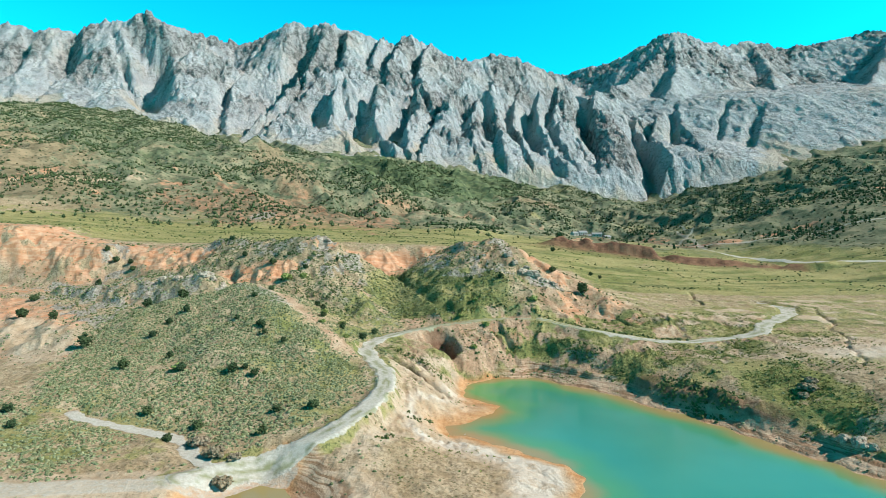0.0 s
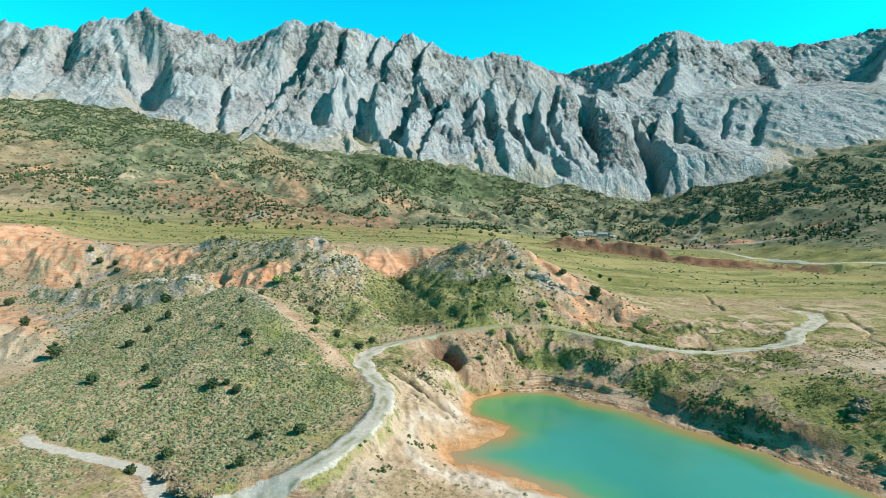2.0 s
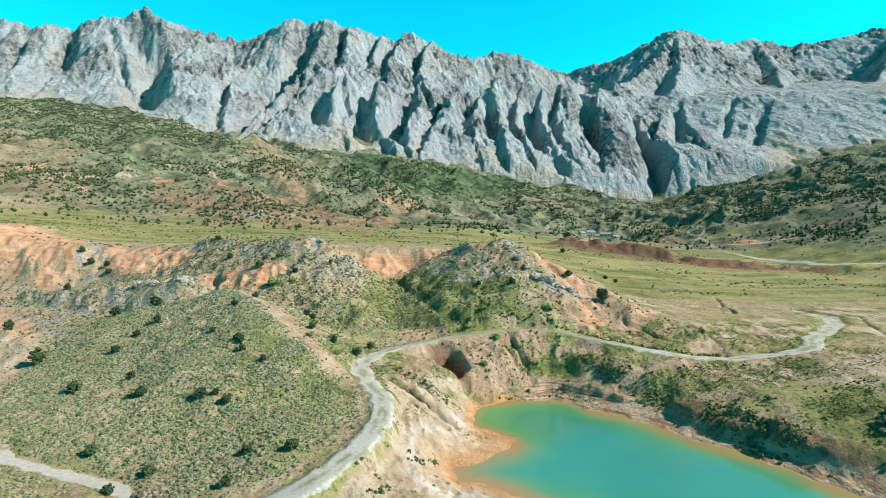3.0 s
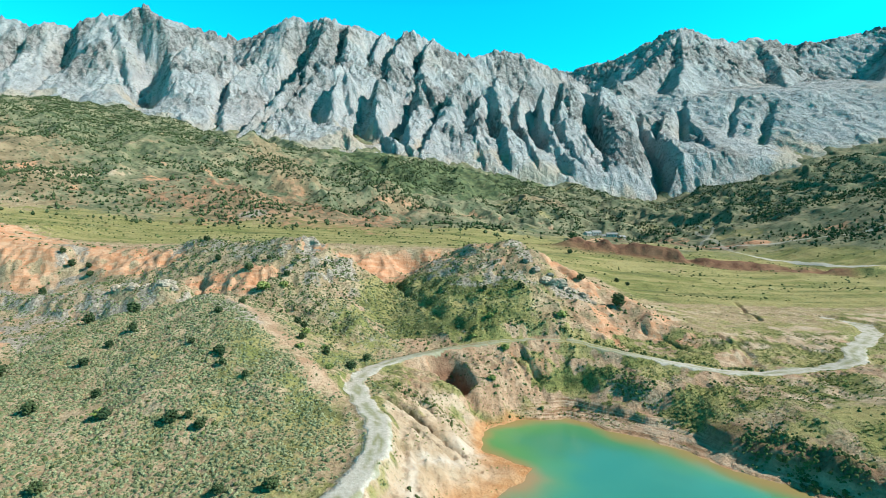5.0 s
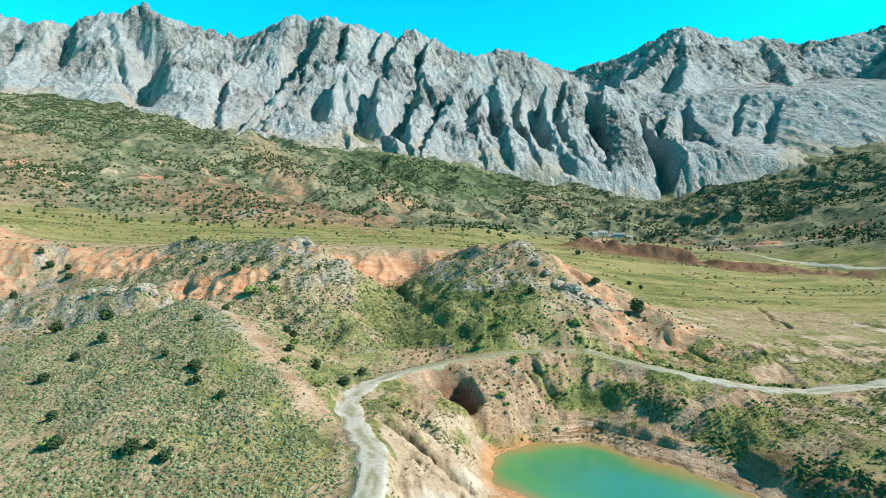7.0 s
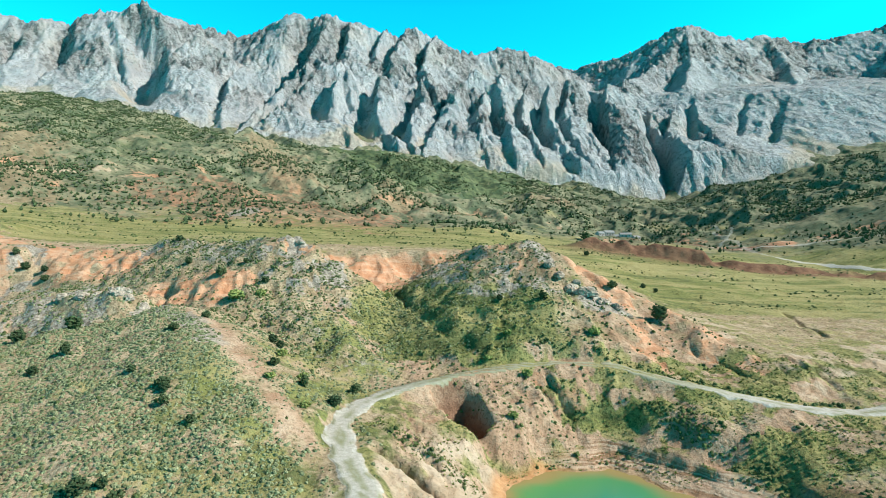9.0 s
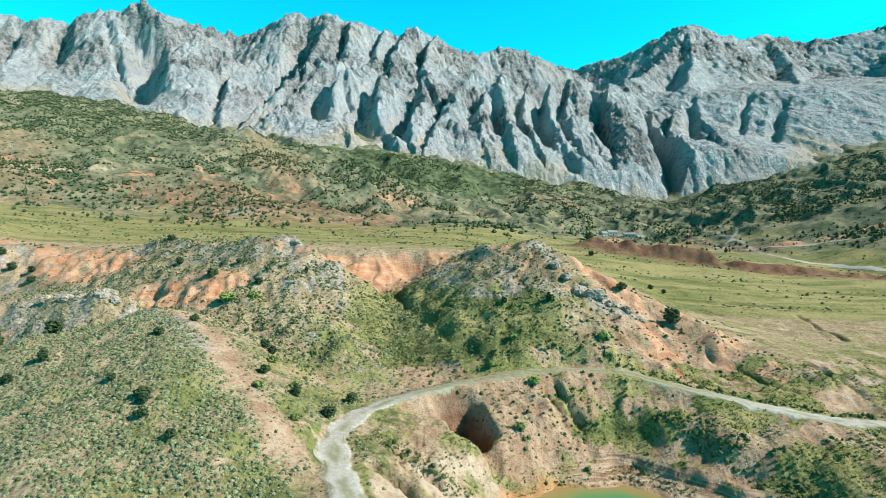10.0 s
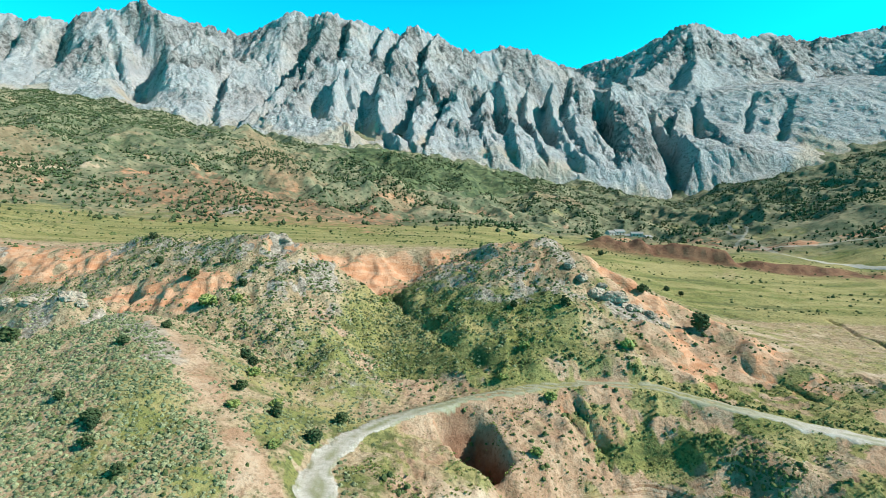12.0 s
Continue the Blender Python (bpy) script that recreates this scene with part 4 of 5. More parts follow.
    pink = np.maximum(pink, k["east"] * step(30, 44, x) * step(-0.5, 0.3, patch2 + 0.2) * 0.8)
    green = green * (1 - 0.5 * np.maximum(k["east"], k["west"]) * step(-36, -46, x)) * (1 - 0.6 * strip)
    grass_bank = k["slope_soil"] * step(9, 17, np.hypot(x - 6, y - 188)) * step(-0.1, 0.3, fbm(x, y, 13, 4, 251, 0.6) + 0.24) * step(-8, -2, x)
    pink = pink * (1 - 0.85 * grass_bank)
    green = np.maximum(green, grass_bank * 0.75)
    green = green * (1 - 0.9 * step(-125, -140, x) * step(150, 170, y) * step(300, 290, y)) * (1 - 0.8 * k["red_zone"])
    west_side = (1 - k["eastness"]) * step(-16, -4, x) * step(180, 172, y)
    bayside = step(114, 122, y)
    crust = west_side * step(3.0 + 5 * bayside, 5.0 + 5 * bayside, out) * step(12.5, 8.0 + 2 * bayside, out + 2 * patch2) * step(150, 140, y)
    crust = np.maximum(crust, 0.8 * np.exp(-(np.hypot(x - 2, (y - 152) * 0.8) / 3) ** 2))
    crust = np.maximum(crust, 0.7 * np.exp(-((x - 121) / 15) ** 2 - ((y - 150) / 7) ** 2))
    pond_out = np.maximum(-inside(x, y, POND), 0)
    orange = np.maximum(orange, step(7.5, 5, pond_out + 2 * patch2) * step(-23, -27, x) * 0.95)
    strata = k["eastness"] * (1 - k["bluff"] * step(1.5, 3.5, out)) * step(7.5, 5.0, out + patch2) * step(0.3, 0.9, out) * 0.85
    strata = np.maximum(strata, step(10, 7, pond_out + 2 * patch2) * step(-29, -25, x) * 0.85)
    # the cover of the foothills: dark scrub, bare tan ground, a green vale, rusty scars
    def area(soft, *pts):
        return step(-soft, soft, inside(x, y, list(pts)) + 1.4 * soft * (patch + 0.7 * patch2))

    dark_hill = area(40, (-760, 1000), (-640, 1130), (-370, 890), (-310, 710), (-350, 620), (-480, 730))
    tan = area(34, (-660, 830), (-490, 735), (-370, 585), (-330, 490), (-430, 470), (-680, 700))
    tan = np.maximum(tan, 0.8 * area(26, (-300, 990), (-230, 900), (-150, 720), (-210, 700), (-290, 820)))
    tan = np.maximum(tan, 0.9 * np.exp(-((x - 150) / 42) ** 2 - ((y - 880) / 90) ** 2))
    tan = np.maximum(tan, 0.7 * area(30, (-110, 820), (-30, 700), (60, 640), (-60, 620)))
    vale = area(44, (-270, 1262), (-34, 1150), (209, 1247), (120, 962), (-50, 770), (-160, 900))
    vale = np.maximum(vale, 0.4 * dark_hill)
    rusty = area(24, (-300, 545), (-205, 685), (-54, 614), (-30, 450), (-131, 470), (-240, 510))
    pale_streak = np.exp(-(near_line(x, y, [(-420, 540, 0), (-376, 566, 0), (-336, 599, 0)])[0] / 11) ** 2)
    tan = np.maximum(tan * (1 - vale), rusty * 0.35)
    red, umber = np.maximum(red, rusty * 0.5 * step(-0.3, 0.4, patch2)), np.maximum(umber, rusty * 0.3)
    pale = np.maximum(pale, pale_streak * step(-0.5, 0.3, patch2))
    rock = np.maximum(rock, np.exp(-(np.hypot(x + 170, (y - 515) * 0.6) / 13) ** 2))
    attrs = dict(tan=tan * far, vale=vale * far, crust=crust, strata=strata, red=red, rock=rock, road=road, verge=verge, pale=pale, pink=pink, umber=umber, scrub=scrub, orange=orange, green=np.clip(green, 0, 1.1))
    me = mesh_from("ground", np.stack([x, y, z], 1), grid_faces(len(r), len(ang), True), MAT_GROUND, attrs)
    return tagged(new("ground", me), "dry valley ground of grass, tan soil and red earth with gravel roads", "ground", kind="structure")


def build_mountains():
    ang = np.radians(np.linspace(-50, 50, 900))
    r = np.concatenate([1180 + np.arange(0, 800, 3.6), 1980 + np.arange(0, 1000, 6.5)])
    a, rr = np.meshgrid(ang, r)
    x, y = (np.sin(a) * rr).ravel(), (np.cos(a) * rr + ORIGIN_Y).ravel()
    z, up, crags = peaks(x, y)
    patch = fbm(x, y, 150, 4, 301)
    scree = (1 - up) * 0.7 + step(0.1, 0.6, patch) * 0.35
    growth = step(60, 5, z - land_base(x, np.minimum(y, 1250))) * 0.3 + step(0.3, 0.9, fbm(x, y, 210, 4, 311)) * 0.25
    attrs = dict(scree=scree, growth=growth, crags=crags)
    me = mesh_from("mountain_range", np.stack([x, y, z], 1), grid_faces(len(r), len(ang)), MAT_PEAK, attrs)
    return tagged(new("mountain_range", me), "jagged grey limestone mountain range with steep gullied spurs", "mountain", kind="structure")


def build_water():
    xs, ys = np.linspace(-60, 140, 150), np.concatenate([np.linspace(-290, 70, 30), np.linspace(72, 182, 100)])
    x, y = [v.ravel() for v in np.meshgrid(xs, ys)]
    sd = inside(x, y, LAKE)
    wob = fbm(x, y, 14, 3, 401) * 2.2
    bay = np.exp(-(np.hypot(x - 9, (y - 133) * 1.0) / 11) ** 2)
    shallow = np.clip(step(4.5 + 3.5 * step(30, 40, x), -0.5, sd + wob) * 0.8 + bay * 0.75 * step(9, 2, sd + wob), 0, 1)
    green_edge = step(13, 3, sd + wob) * 0.55 + np.exp(-(np.hypot(x - 14, y - 164) / 13) ** 2) * 0.35
    me = mesh_from("water", np.stack([x, y, np.zeros_like(x)], 1), grid_faces(len(ys), len(xs)), MAT_WATER, dict(shallow=shallow, green_edge=np.clip(green_edge, 0, 1)))
    return tagged(new("water", me), "calm turquoise reservoir water with sandy shallow edges", "water", kind="structure")


build_ground()
build_mountains()
build_water()


# ---- plants ----
PHI = (1 + 5 ** 0.5) / 2
ICO_V = np.array([(-1, PHI, 0), (1, PHI, 0), (-1, -PHI, 0), (1, -PHI, 0), (0, -1, PHI), (0, 1, PHI), (0, -1, -PHI), (0, 1, -PHI), (PHI, 0, -1), (PHI, 0, 1), (-PHI, 0, -1), (-PHI, 0, 1)]) / 1.902
ICO_F = np.array([(0, 11, 5), (0, 5, 1), (0, 1, 7), (0, 7, 10), (0, 10, 11), (1, 5, 9), (5, 11, 4), (11, 10, 2), (10, 7, 6), (7, 1, 8),
                  (3, 9, 4), (3, 4, 2), (3, 2, 6), (3, 6, 8), (3, 8, 9), (4, 9, 5), (2, 4, 11), (6, 2, 10), (8, 6, 7), (9, 8, 1)])


def clumps(x, y, z, radius, height, rng, lift=0.6):
    """Many small ragged tufts as one array of vertices and faces."""
    n = len(x)
    v = ICO_V[None] * (1 + rng.uniform(-0.5, 0.5, (n, 12, 1))) * rng.uniform(0.75, 1.25, (n, 1, 3))
    a = rng.uniform(0, 2 * np.pi, n)
    ca, sa = np.cos(a)[:, None], np.sin(a)[:, None]
    vx = (v[:, :, 0] * ca - v[:, :, 1] * sa) * radius[:, None]
    vy = (v[:, :, 0] * sa + v[:, :, 1] * ca) * radius[:, None]
    vz = v[:, :, 2] * height[:, None] + height[:, None] * lift
    verts = np.stack([vx + x[:, None], vy + y[:, None], vz + z[:, None]], -1).reshape(-1, 3)
    faces = (ICO_F[None] + (np.arange(n) * 12)[:, None, None]).reshape(-1, 3)
    return verts, faces


def tufts(x, y, z, radius, height, rng, blades=13):
    """Low bushes, each a ragged dome of leafy sprays."""
    n = len(x)
    a = rng.uniform(0, 2 * np.pi, (n, blades))
    reach = rng.uniform(0.25, 1.15, (n, blades)) * radius[:, None]
    rise = (1.05 - 0.55 * reach / radius[:, None]) * rng.uniform(0.7, 1.2, (n, blades)) * height[:, None]
    half = rng.uniform(0.28, 0.55, (n, blades)) * radius[:, None]
    root = rng.uniform(0.0, 0.35, (n, blades)) * radius[:, None]
    low = rng.uniform(-0.1, 0.35, (n, blades)) * height[:, None]
    ca, sa = np.cos(a), np.sin(a)
    cx, cy, cz = x[:, None], y[:, None], z[:, None]
    p0 = np.stack([cx + ca * root - sa * half, cy + sa * root + ca * half, cz + low], -1)
    p1 = np.stack([cx + ca * root + sa * half, cy + sa * root - ca * half, cz + low], -1)
    p2 = np.stack([cx + ca * reach, cy + sa * reach, cz + rise], -1)
    verts = np.stack([p0, p2, p1], 2).reshape(-1, 3)
    return verts, np.arange(n * blades * 3).reshape(-1, 3)


def sprigs(x, y, z, radius, height, rng):
    """Small leafy tufts."""
    return tufts(x, y, z, radius, height, rng, 7)


def mounds(x, y, z, radius, height, rng):
    """Rounded bushes: a lumpy dome with leafy sprays standing out of it."""
    n, s = len(x), 4
    a = np.arange(s) * 2 * np.pi / s + rng.uniform(0, 6.28, (n, 1))
    r0 = radius[:, None] * rng.uniform(0.7, 1.2, (n, s))
    r1 = radius[:, None] * rng.uniform(0.45, 0.9, (n, s))
    h1 = height[:, None] * rng.uniform(0.45, 0.9, (n, s))
    cx, cy, cz = x[:, None], y[:, None], z[:, None]
    low = np.stack([cx + np.cos(a) * r0, cy + np.sin(a) * r0, cz - 0.12 * height[:, None] + 0 * a], -1)
    mid = np.stack([cx + np.cos(a + 0.5) * r1, cy + np.sin(a + 0.5) * r1, cz + h1], -1)
    top = np.stack([x + rng.uniform(-0.2, 0.2, n) * radius, y + rng.uniform(-0.2, 0.2, n) * radius, z + height * rng.uniform(0.85, 1.1, n)], -1)[:, None]
    dome = np.concatenate([low, mid, top], 1).reshape(-1, 3)
    j = np.arange(s)
    jn = (j + 1) % s
    f = np.concatenate([np.stack([j, jn, s + j], 1), np.stack([jn, s + jn, s + j], 1), np.stack([s + j, s + jn, 0 * j + 2 * s], 1)])
    faces = (f[None] + (np.arange(n) * (2 * s + 1))[:, None, None]).reshape(-1, 3)
    v2, f2 = tufts(x, y, z + 0.1 * height, radius * 1.05, height * 1.15, rng, 4)
    return np.concatenate([dome, v2]), np.concatenate([faces, f2 + len(dome)])


def specks(x, y, z, radius, height, rng):
    """Far-off small trees, eight faces each."""
    n = len(x)
    base = np.array([(1, 0, 0), (0, 1, 0), (-1, 0, 0), (0, -1, 0), (0, 0, 1), (0, 0, -0.7)], float)
    v = base[None] * rng.uniform(0.7, 1.35, (n, 6, 1)) + rng.uniform(-0.2, 0.2, (n, 6, 3))
    verts = np.stack([v[..., 0] * radius[:, None] + x[:, None], v[..., 1] * radius[:, None] + y[:, None], (v[..., 2] + 0.6) * height[:, None] + z[:, None]], -1).reshape(-1, 3)
    f = np.array([(0, 1, 4), (1, 2, 4), (2, 3, 4), (3, 0, 4), (1, 0, 5), (2, 1, 5), (3, 2, 5), (0, 3, 5)])
    return verts, (f[None] + (np.arange(n) * 6)[:, None, None]).reshape(-1, 3)


def scatter(name, label, category, count, box, chance, radius, squat, mat, seed, shape=clumps):
    """Plants that nobody could count, one object."""
    rng = np.random.RandomState(seed)
    x0, x1, y0, y1 = box
    y = y0 + (y1 - y0) * rng.rand(count)
    x = x0 + (x1 - x0) * rng.rand(count)
    seen = np.abs(x) < (y + 60) * 0.98
    x, y = x[seen], y[seen]
    z, k = land(x, y, True)
    z2 = land(x, y + 1.0)
    keep = rng.rand(len(x)) < chance(x, y, z, np.abs(z2 - z), k)
    x, y, z = x[keep], y[keep], z[keep]
    r = radius[0] + (radius[1] - radius[0]) * rng.rand(len(x)) ** 1.7
    verts, faces = shape(x, y, z - 0.08 * r, r, r * rng.uniform(squat[0], squat[1], len(x)), rng)
    return tagged(new(name, mesh_from(name, verts, faces, mat, smooth=shape is clumps)), label, category, kind="stuff")


def off_road(k):
    d = k["road"]
    return step(0.4, 2.0, d["road"] - d["width"]) * step(1.6, 2.6, d["track"]) * step(2.4, 4, d["low"]) * (k["wet"] < -0.5)


def sage_chance(x, y, z, s, k):
    patch = fbm(x, y, 12, 3, 501)
    p = 0.03 + 0.85 * k["dome"] * step(-0.9, 0.0, patch + 0.3) + 0.2 * k["west"] + 0.2 * k["east"] * step(40, 28, x)
    mid = step(-110, -90, x) * step(-14, -20, x) * step(158, 166, y) * step(268, 255, y)
    p = np.maximum(p, 0.45 * mid * step(-0.6, 0.3, patch))
    p = np.maximum(p, 0.75 * step(-60, -74, x) * step(140, 118, y) * step(-0.6, 0.1, patch + 0.2))
    p = np.maximum(p, 0.4 * step(-110, -125, x) * step(160, 180, y) * step(-0.1, 0.5, patch))
    p = np.maximum(p, 0.35 * k["grey"])
    p = p * (1 - 0.9 * k["red_zone"]) * step(1.4, 0.7, s)
    strip, _ = near_line(x, y, [(-78, 216, 0), (-68, 208, 0), (-51, 190, 0), (-40, 174, 0), (-29, 160, 0)])
    p = p * (0.1 + 0.9 * step(1.0, 3.8, strip + 1.5 * patch))
    west_shore = step(-16, -10, x) * step(195, 185, y) * step(40, 20, x)
    flats = step(40, 60, x) * step(120, 150, y)
    return p * off_road(k) * (1 - 0.97 * west_shore) * (1 - 0.8 * flats) * (1 - 0.95 * k["slope_soil"])


def herb_chance(x, y, z, s, k):
    bowl = step(-36, -20, x) * step(24, 8, x) * step(204, 214, y) * step(272, 250, y) * step(32, 28, z)
    bank = k["eastness"] * step(3.5, 7, k["out"]) * step(192, 172, y) * step(120, 92, x)
    p = 0.8 * bowl * step(41, 37, z) * step(-0.5, 0.2, fbm(x, y, 10, 3, 512)) + 0.5 * bank * step(0.1, 0.45, fbm(x, y, 15, 3, 511))
    p = p + 0.35 * k["slope_soil"] * step(-0.1, 0.3, fbm(x, y, 13, 4, 251, 0.6) + 0.24) * step(-8, -2, x)
    p = p + 0.55 * step(74, 80, x) * step(100, 92, x) * step(112, 120, y) * step(172, 158, y) * step(6, 9, k["out"]) * step(-0.2, 0.3, fbm(x, y, 12, 3, 515))
    d, _ = near_line(x, y, [(-17, 173, 0), (-12, 169, 0), (-6, 165.5, 0), (0, 161.5, 0)])
    e, _ = near_line(x, y, [(-12, 140, 0), (-13, 128, 0), (-17, 118, 0), (-24, 106, 0)])
    p = p + 0.8 * np.exp(-(d / 2.2) ** 2) + 0.6 * np.exp(-(e / 1.5) ** 2) * step(-0.2, 0.2, fbm(x, y, 4, 3, 513))
    p = p + 0.10 * step(-17, -12, x) * step(12, 4, x) * step(180, 170, y) * step(0.1, 0.4, fbm(x, y, 6, 3, 514))
    return p * off_road(k) * step(1.7, 0.9, s) * (1 - 0.7 * k["hollow"])


def thicket_chance(x, y, z, s, k):
    d, _ = near_line(x, y, [(41.5, 188, 0), (46, 180.5, 0), (51, 173, 0), (54.5, 165.5, 0)])
    e, _ = near_line(x, y, [(63, 150, 0), (66, 143, 0), (69.5, 136, 0)])
    p = np.maximum(np.exp(-(d / 2.2) ** 2), 1.0 * np.exp(-(e / 4.2) ** 4))
    f, _ = near_line(x, y, [(8, 207, 0), (22, 208.5, 0), (34, 206.5, 0), (43, 202, 0), (52, 195.5, 0), (62, 189.5, 0), (72, 184.5, 0), (81, 182.5, 0)])
    p = np.maximum(p, 0.75 * np.exp(-(f / 1.1) ** 2))
    p = np.maximum(p, 0.26 * k["west"] * step(1.2, 0.8, s) * step(-30, -40, x) * (1 - k["red_zone"]))
    p = np.maximum(p, 0.07 * k["east"] * step(4, -2, x - np.interp(y, [240, 258, 285], [27, 24.5, 30])) + 0.05 * k["east"] * (1 - k["red_zone"]))
    p = np.maximum(p, 0.03 * k["dome"])
    g, _ = near_line(x, y, [(-17, 172, 0), (-12, 168, 0), (-6, 164.5, 0), (-1, 161, 0)])
    p = np.maximum(p, 0.55 * np.exp(-(g / 1.1) ** 2))
    for cx, cy, cr in ((-6.4, 127.2, 1.3), (-3.8, 129.2, 1.1), (-8.3, 125, 0.9), (-14.7, 122, 1.2), (-13.2, 125, 0.9), (-12.2, 110.3, 1.4), (-10.4, 112.4, 0.9), (-16.5, 116, 1.0)):
        p = np.maximum(p, 0.9 * np.exp(-(np.hypot(x - cx, y - cy) / cr) ** 2))
    p = np.maximum(p, 0.10 * step(-112, -124, x) * step(170, 185, y) * (1 - k["red_zone"]))
    p = np.maximum(p, 0.06 * k["eastness"] * step(6, 10, k["out"]) * step(0.15, 0.45, fbm(x, y, 9, 3, 553)) * step(185, 170, y))
    return p * off_road(k) * step(-0.5, 0.1, fbm(x, y, 6, 3, 551) + 0.2)


def plateau_chance(x, y, z, s, k):
    rows = step(0.05, 0.45, fbm(x * 0.22, y, 16, 4, 561, 0.6))
    return (0.015 + 0.3 * rows) * step(0.5, 0.25, s) * step(6, 9, k["road"]["valley"])


def tree_chance(x, y, z, s, k):
    group = step(-0.25, 0.45, fbm(x, y, 120, 4, 531) + 0.35 * fbm(x, y, 30, 3, 541) + 1.0 * step(-330, -500, x) * step(850, 950, y) + 0.2 * step(420, 520, x) * step(500, 700, y))
    slope = step(470, 620, y + 0.2 * np.abs(x)) + step(290, 340, x) * step(380, 430, y)
    rusty = step(460, 520, y) * step(720, 640, y) * step(-360, -280, x) * step(40, -40, x)
    mouth = step(30, 80, x) * step(330, 290, x) * step(640, 590, y)
    return np.clip(0.02 + 0.7 * group * np.clip(slope, 0, 1), 0, 1) * (1 - 0.25 * rusty) * (1 - 0.85 * mouth)


scatter("sagebrush", "low grey-green sagebrush dotting the dry slopes", "shrub", 270000, (-240, 110, 84, 300), sage_chance, (0.17, 0.54), (0.6, 0.95), MAT_SAGE, 3, mounds)
scatter("green_undergrowth", "dense green shrubs in the bowl and along the bank", "shrub", 210000, (-45, 130, 95, 275), herb_chance, (0.12, 0.46), (0.7, 1.1), MAT_SHRUB, 5, sprigs)
scatter("dark_thicket", "dark green dense thicket along the bank and road", "shrub", 190000, (-210, 110, 110, 292), thicket_chance, (0.18, 0.62), (0.8, 1.3), MAT_THICKET, 6, mounds)
scatter("plateau_scrub", "low dark scrub in loose rows across the grassy plateau", "shrub", 26000, (-330, 330, 286, 470), plateau_chance, (0.3, 0.95), (0.7, 1.1), MAT_THICKET, 8, mounds)
scatter("distant_woodland", "scattered dark juniper trees over the foothills", "trees", 180000, (-950, 950, 430, 1190), tree_chance, (0.5, 2.0), (0.9, 1.35), MAT_JUNIPER, 9, specks)


def part(name, me, parent, label=""):
    ob = new(name, me)
    ob.parent = parent
    return tagged(ob, label)


def trunk_mesh(height, seed):
    """A tapered trunk with a few limbs."""
    rng = random.Random(seed)
    bm = bmesh.new()

    def limb(a, b, r0, r1):
        axis = (b - a).normalized()
        side = axis.orthogonal().normalized()
        up = axis.cross(side)
        rings = []
        for p, r in ((a, r0), (a.lerp(b, 0.5), (r0 + r1) * 0.5), (b, r1)):
            rings.append([bm.verts.new(p + (side * math.cos(i * 1.047) + up * math.sin(i * 1.047)) * r) for i in range(6)])
        for lo, hi in zip(rings, rings[1:]):
            for i in range(6):
                bm.faces.new((lo[i], lo[(i + 1) % 6], hi[(i + 1) % 6], hi[i]))

    top = Vector((rng.uniform(-0.1, 0.1), rng.uniform(-0.1, 0.1), 0.75)) * height
    limb(Vector((0, 0, -0.25)), top, 0.07 * height, 0.02 * height)
    for i in range(5):
        a = top * rng.uniform(0.2, 0.7)
        w = rng.uniform(0, 6.28)
        limb(a, a + Vector((math.cos(w) * 0.32, math.sin(w) * 0.32, rng.uniform(0.1, 0.3))) * height, 0.03 * height, 0.012 * height)
    me = bpy.data.meshes.new("trunk")
    bm.to_mesh(me)
    bm.free()
    me.materials.append(MAT_BARK)
    return me


def crown_mesh(width, height, base, count, mat, seed):
    """A ragged crown of many small leaf clumps, thinner towards its edge."""
    rng = np.random.RandomState(seed)
    d = rng.normal(size=(count, 3))
    d /= np.linalg.norm(d, axis=1)[:, None]
    lobes = 1 + 0.22 * np.sin(d[:, 0] * 4 + seed) * np.cos(d[:, 1] * 3.3 + 2 * seed) + 0.1 * rng.normal(size=count)
    q = rng.uniform(0.25, 1.0, count) ** 0.45 * lobes
    x, y, z = d[:, 0] * q * width * 0.5, d[:, 1] * q * width * 0.5, base + (0.5 + 0.5 * d[:, 2] * q) * (height - base)
    r = rng.uniform(0.07, 0.15, count) * width
    verts, faces = clumps(x, y, z, r, r * rng.uniform(0.6, 1.0, count), rng, 0.0)
    return mesh_from("crown", verts, faces, mat, smooth=False)


JUNIPERS = [(trunk_mesh(1.0, i), crown_mesh(1.0 + 0.12 * (i % 3), 1.05 + 0.15 * (i % 2), 0.08, 130, MAT_JUNIPER, 20 + i)) for i in range(5)]
BUSHES = [(trunk_mesh(0.7, 30 + i), crown_mesh(1.35, 0.85, 0.02, 110, MAT_SHRUB, 40 + i)) for i in range(4)]
plant_count = 0


def plant(kinds, name, label, category, group, x, y, size):
    global plant_count
    plant_count += 1
    trunk, crown = kinds[plant_count % len(kinds)]
    z = float(land(np.array([float(x)]), np.array([float(y)]))[0])
    thing = tagged(new(name), label, category, group)
    thing.matrix_world = Matrix.Translation((x, y, z - 0.05)) @ Matrix.Rotation(plant_count * 2.4, 4, "Z") @ Matrix.Scale(size * 0.66, 4)
    part("trunk", trunk, thing)
    part("crown", crown, thing)
    return thing


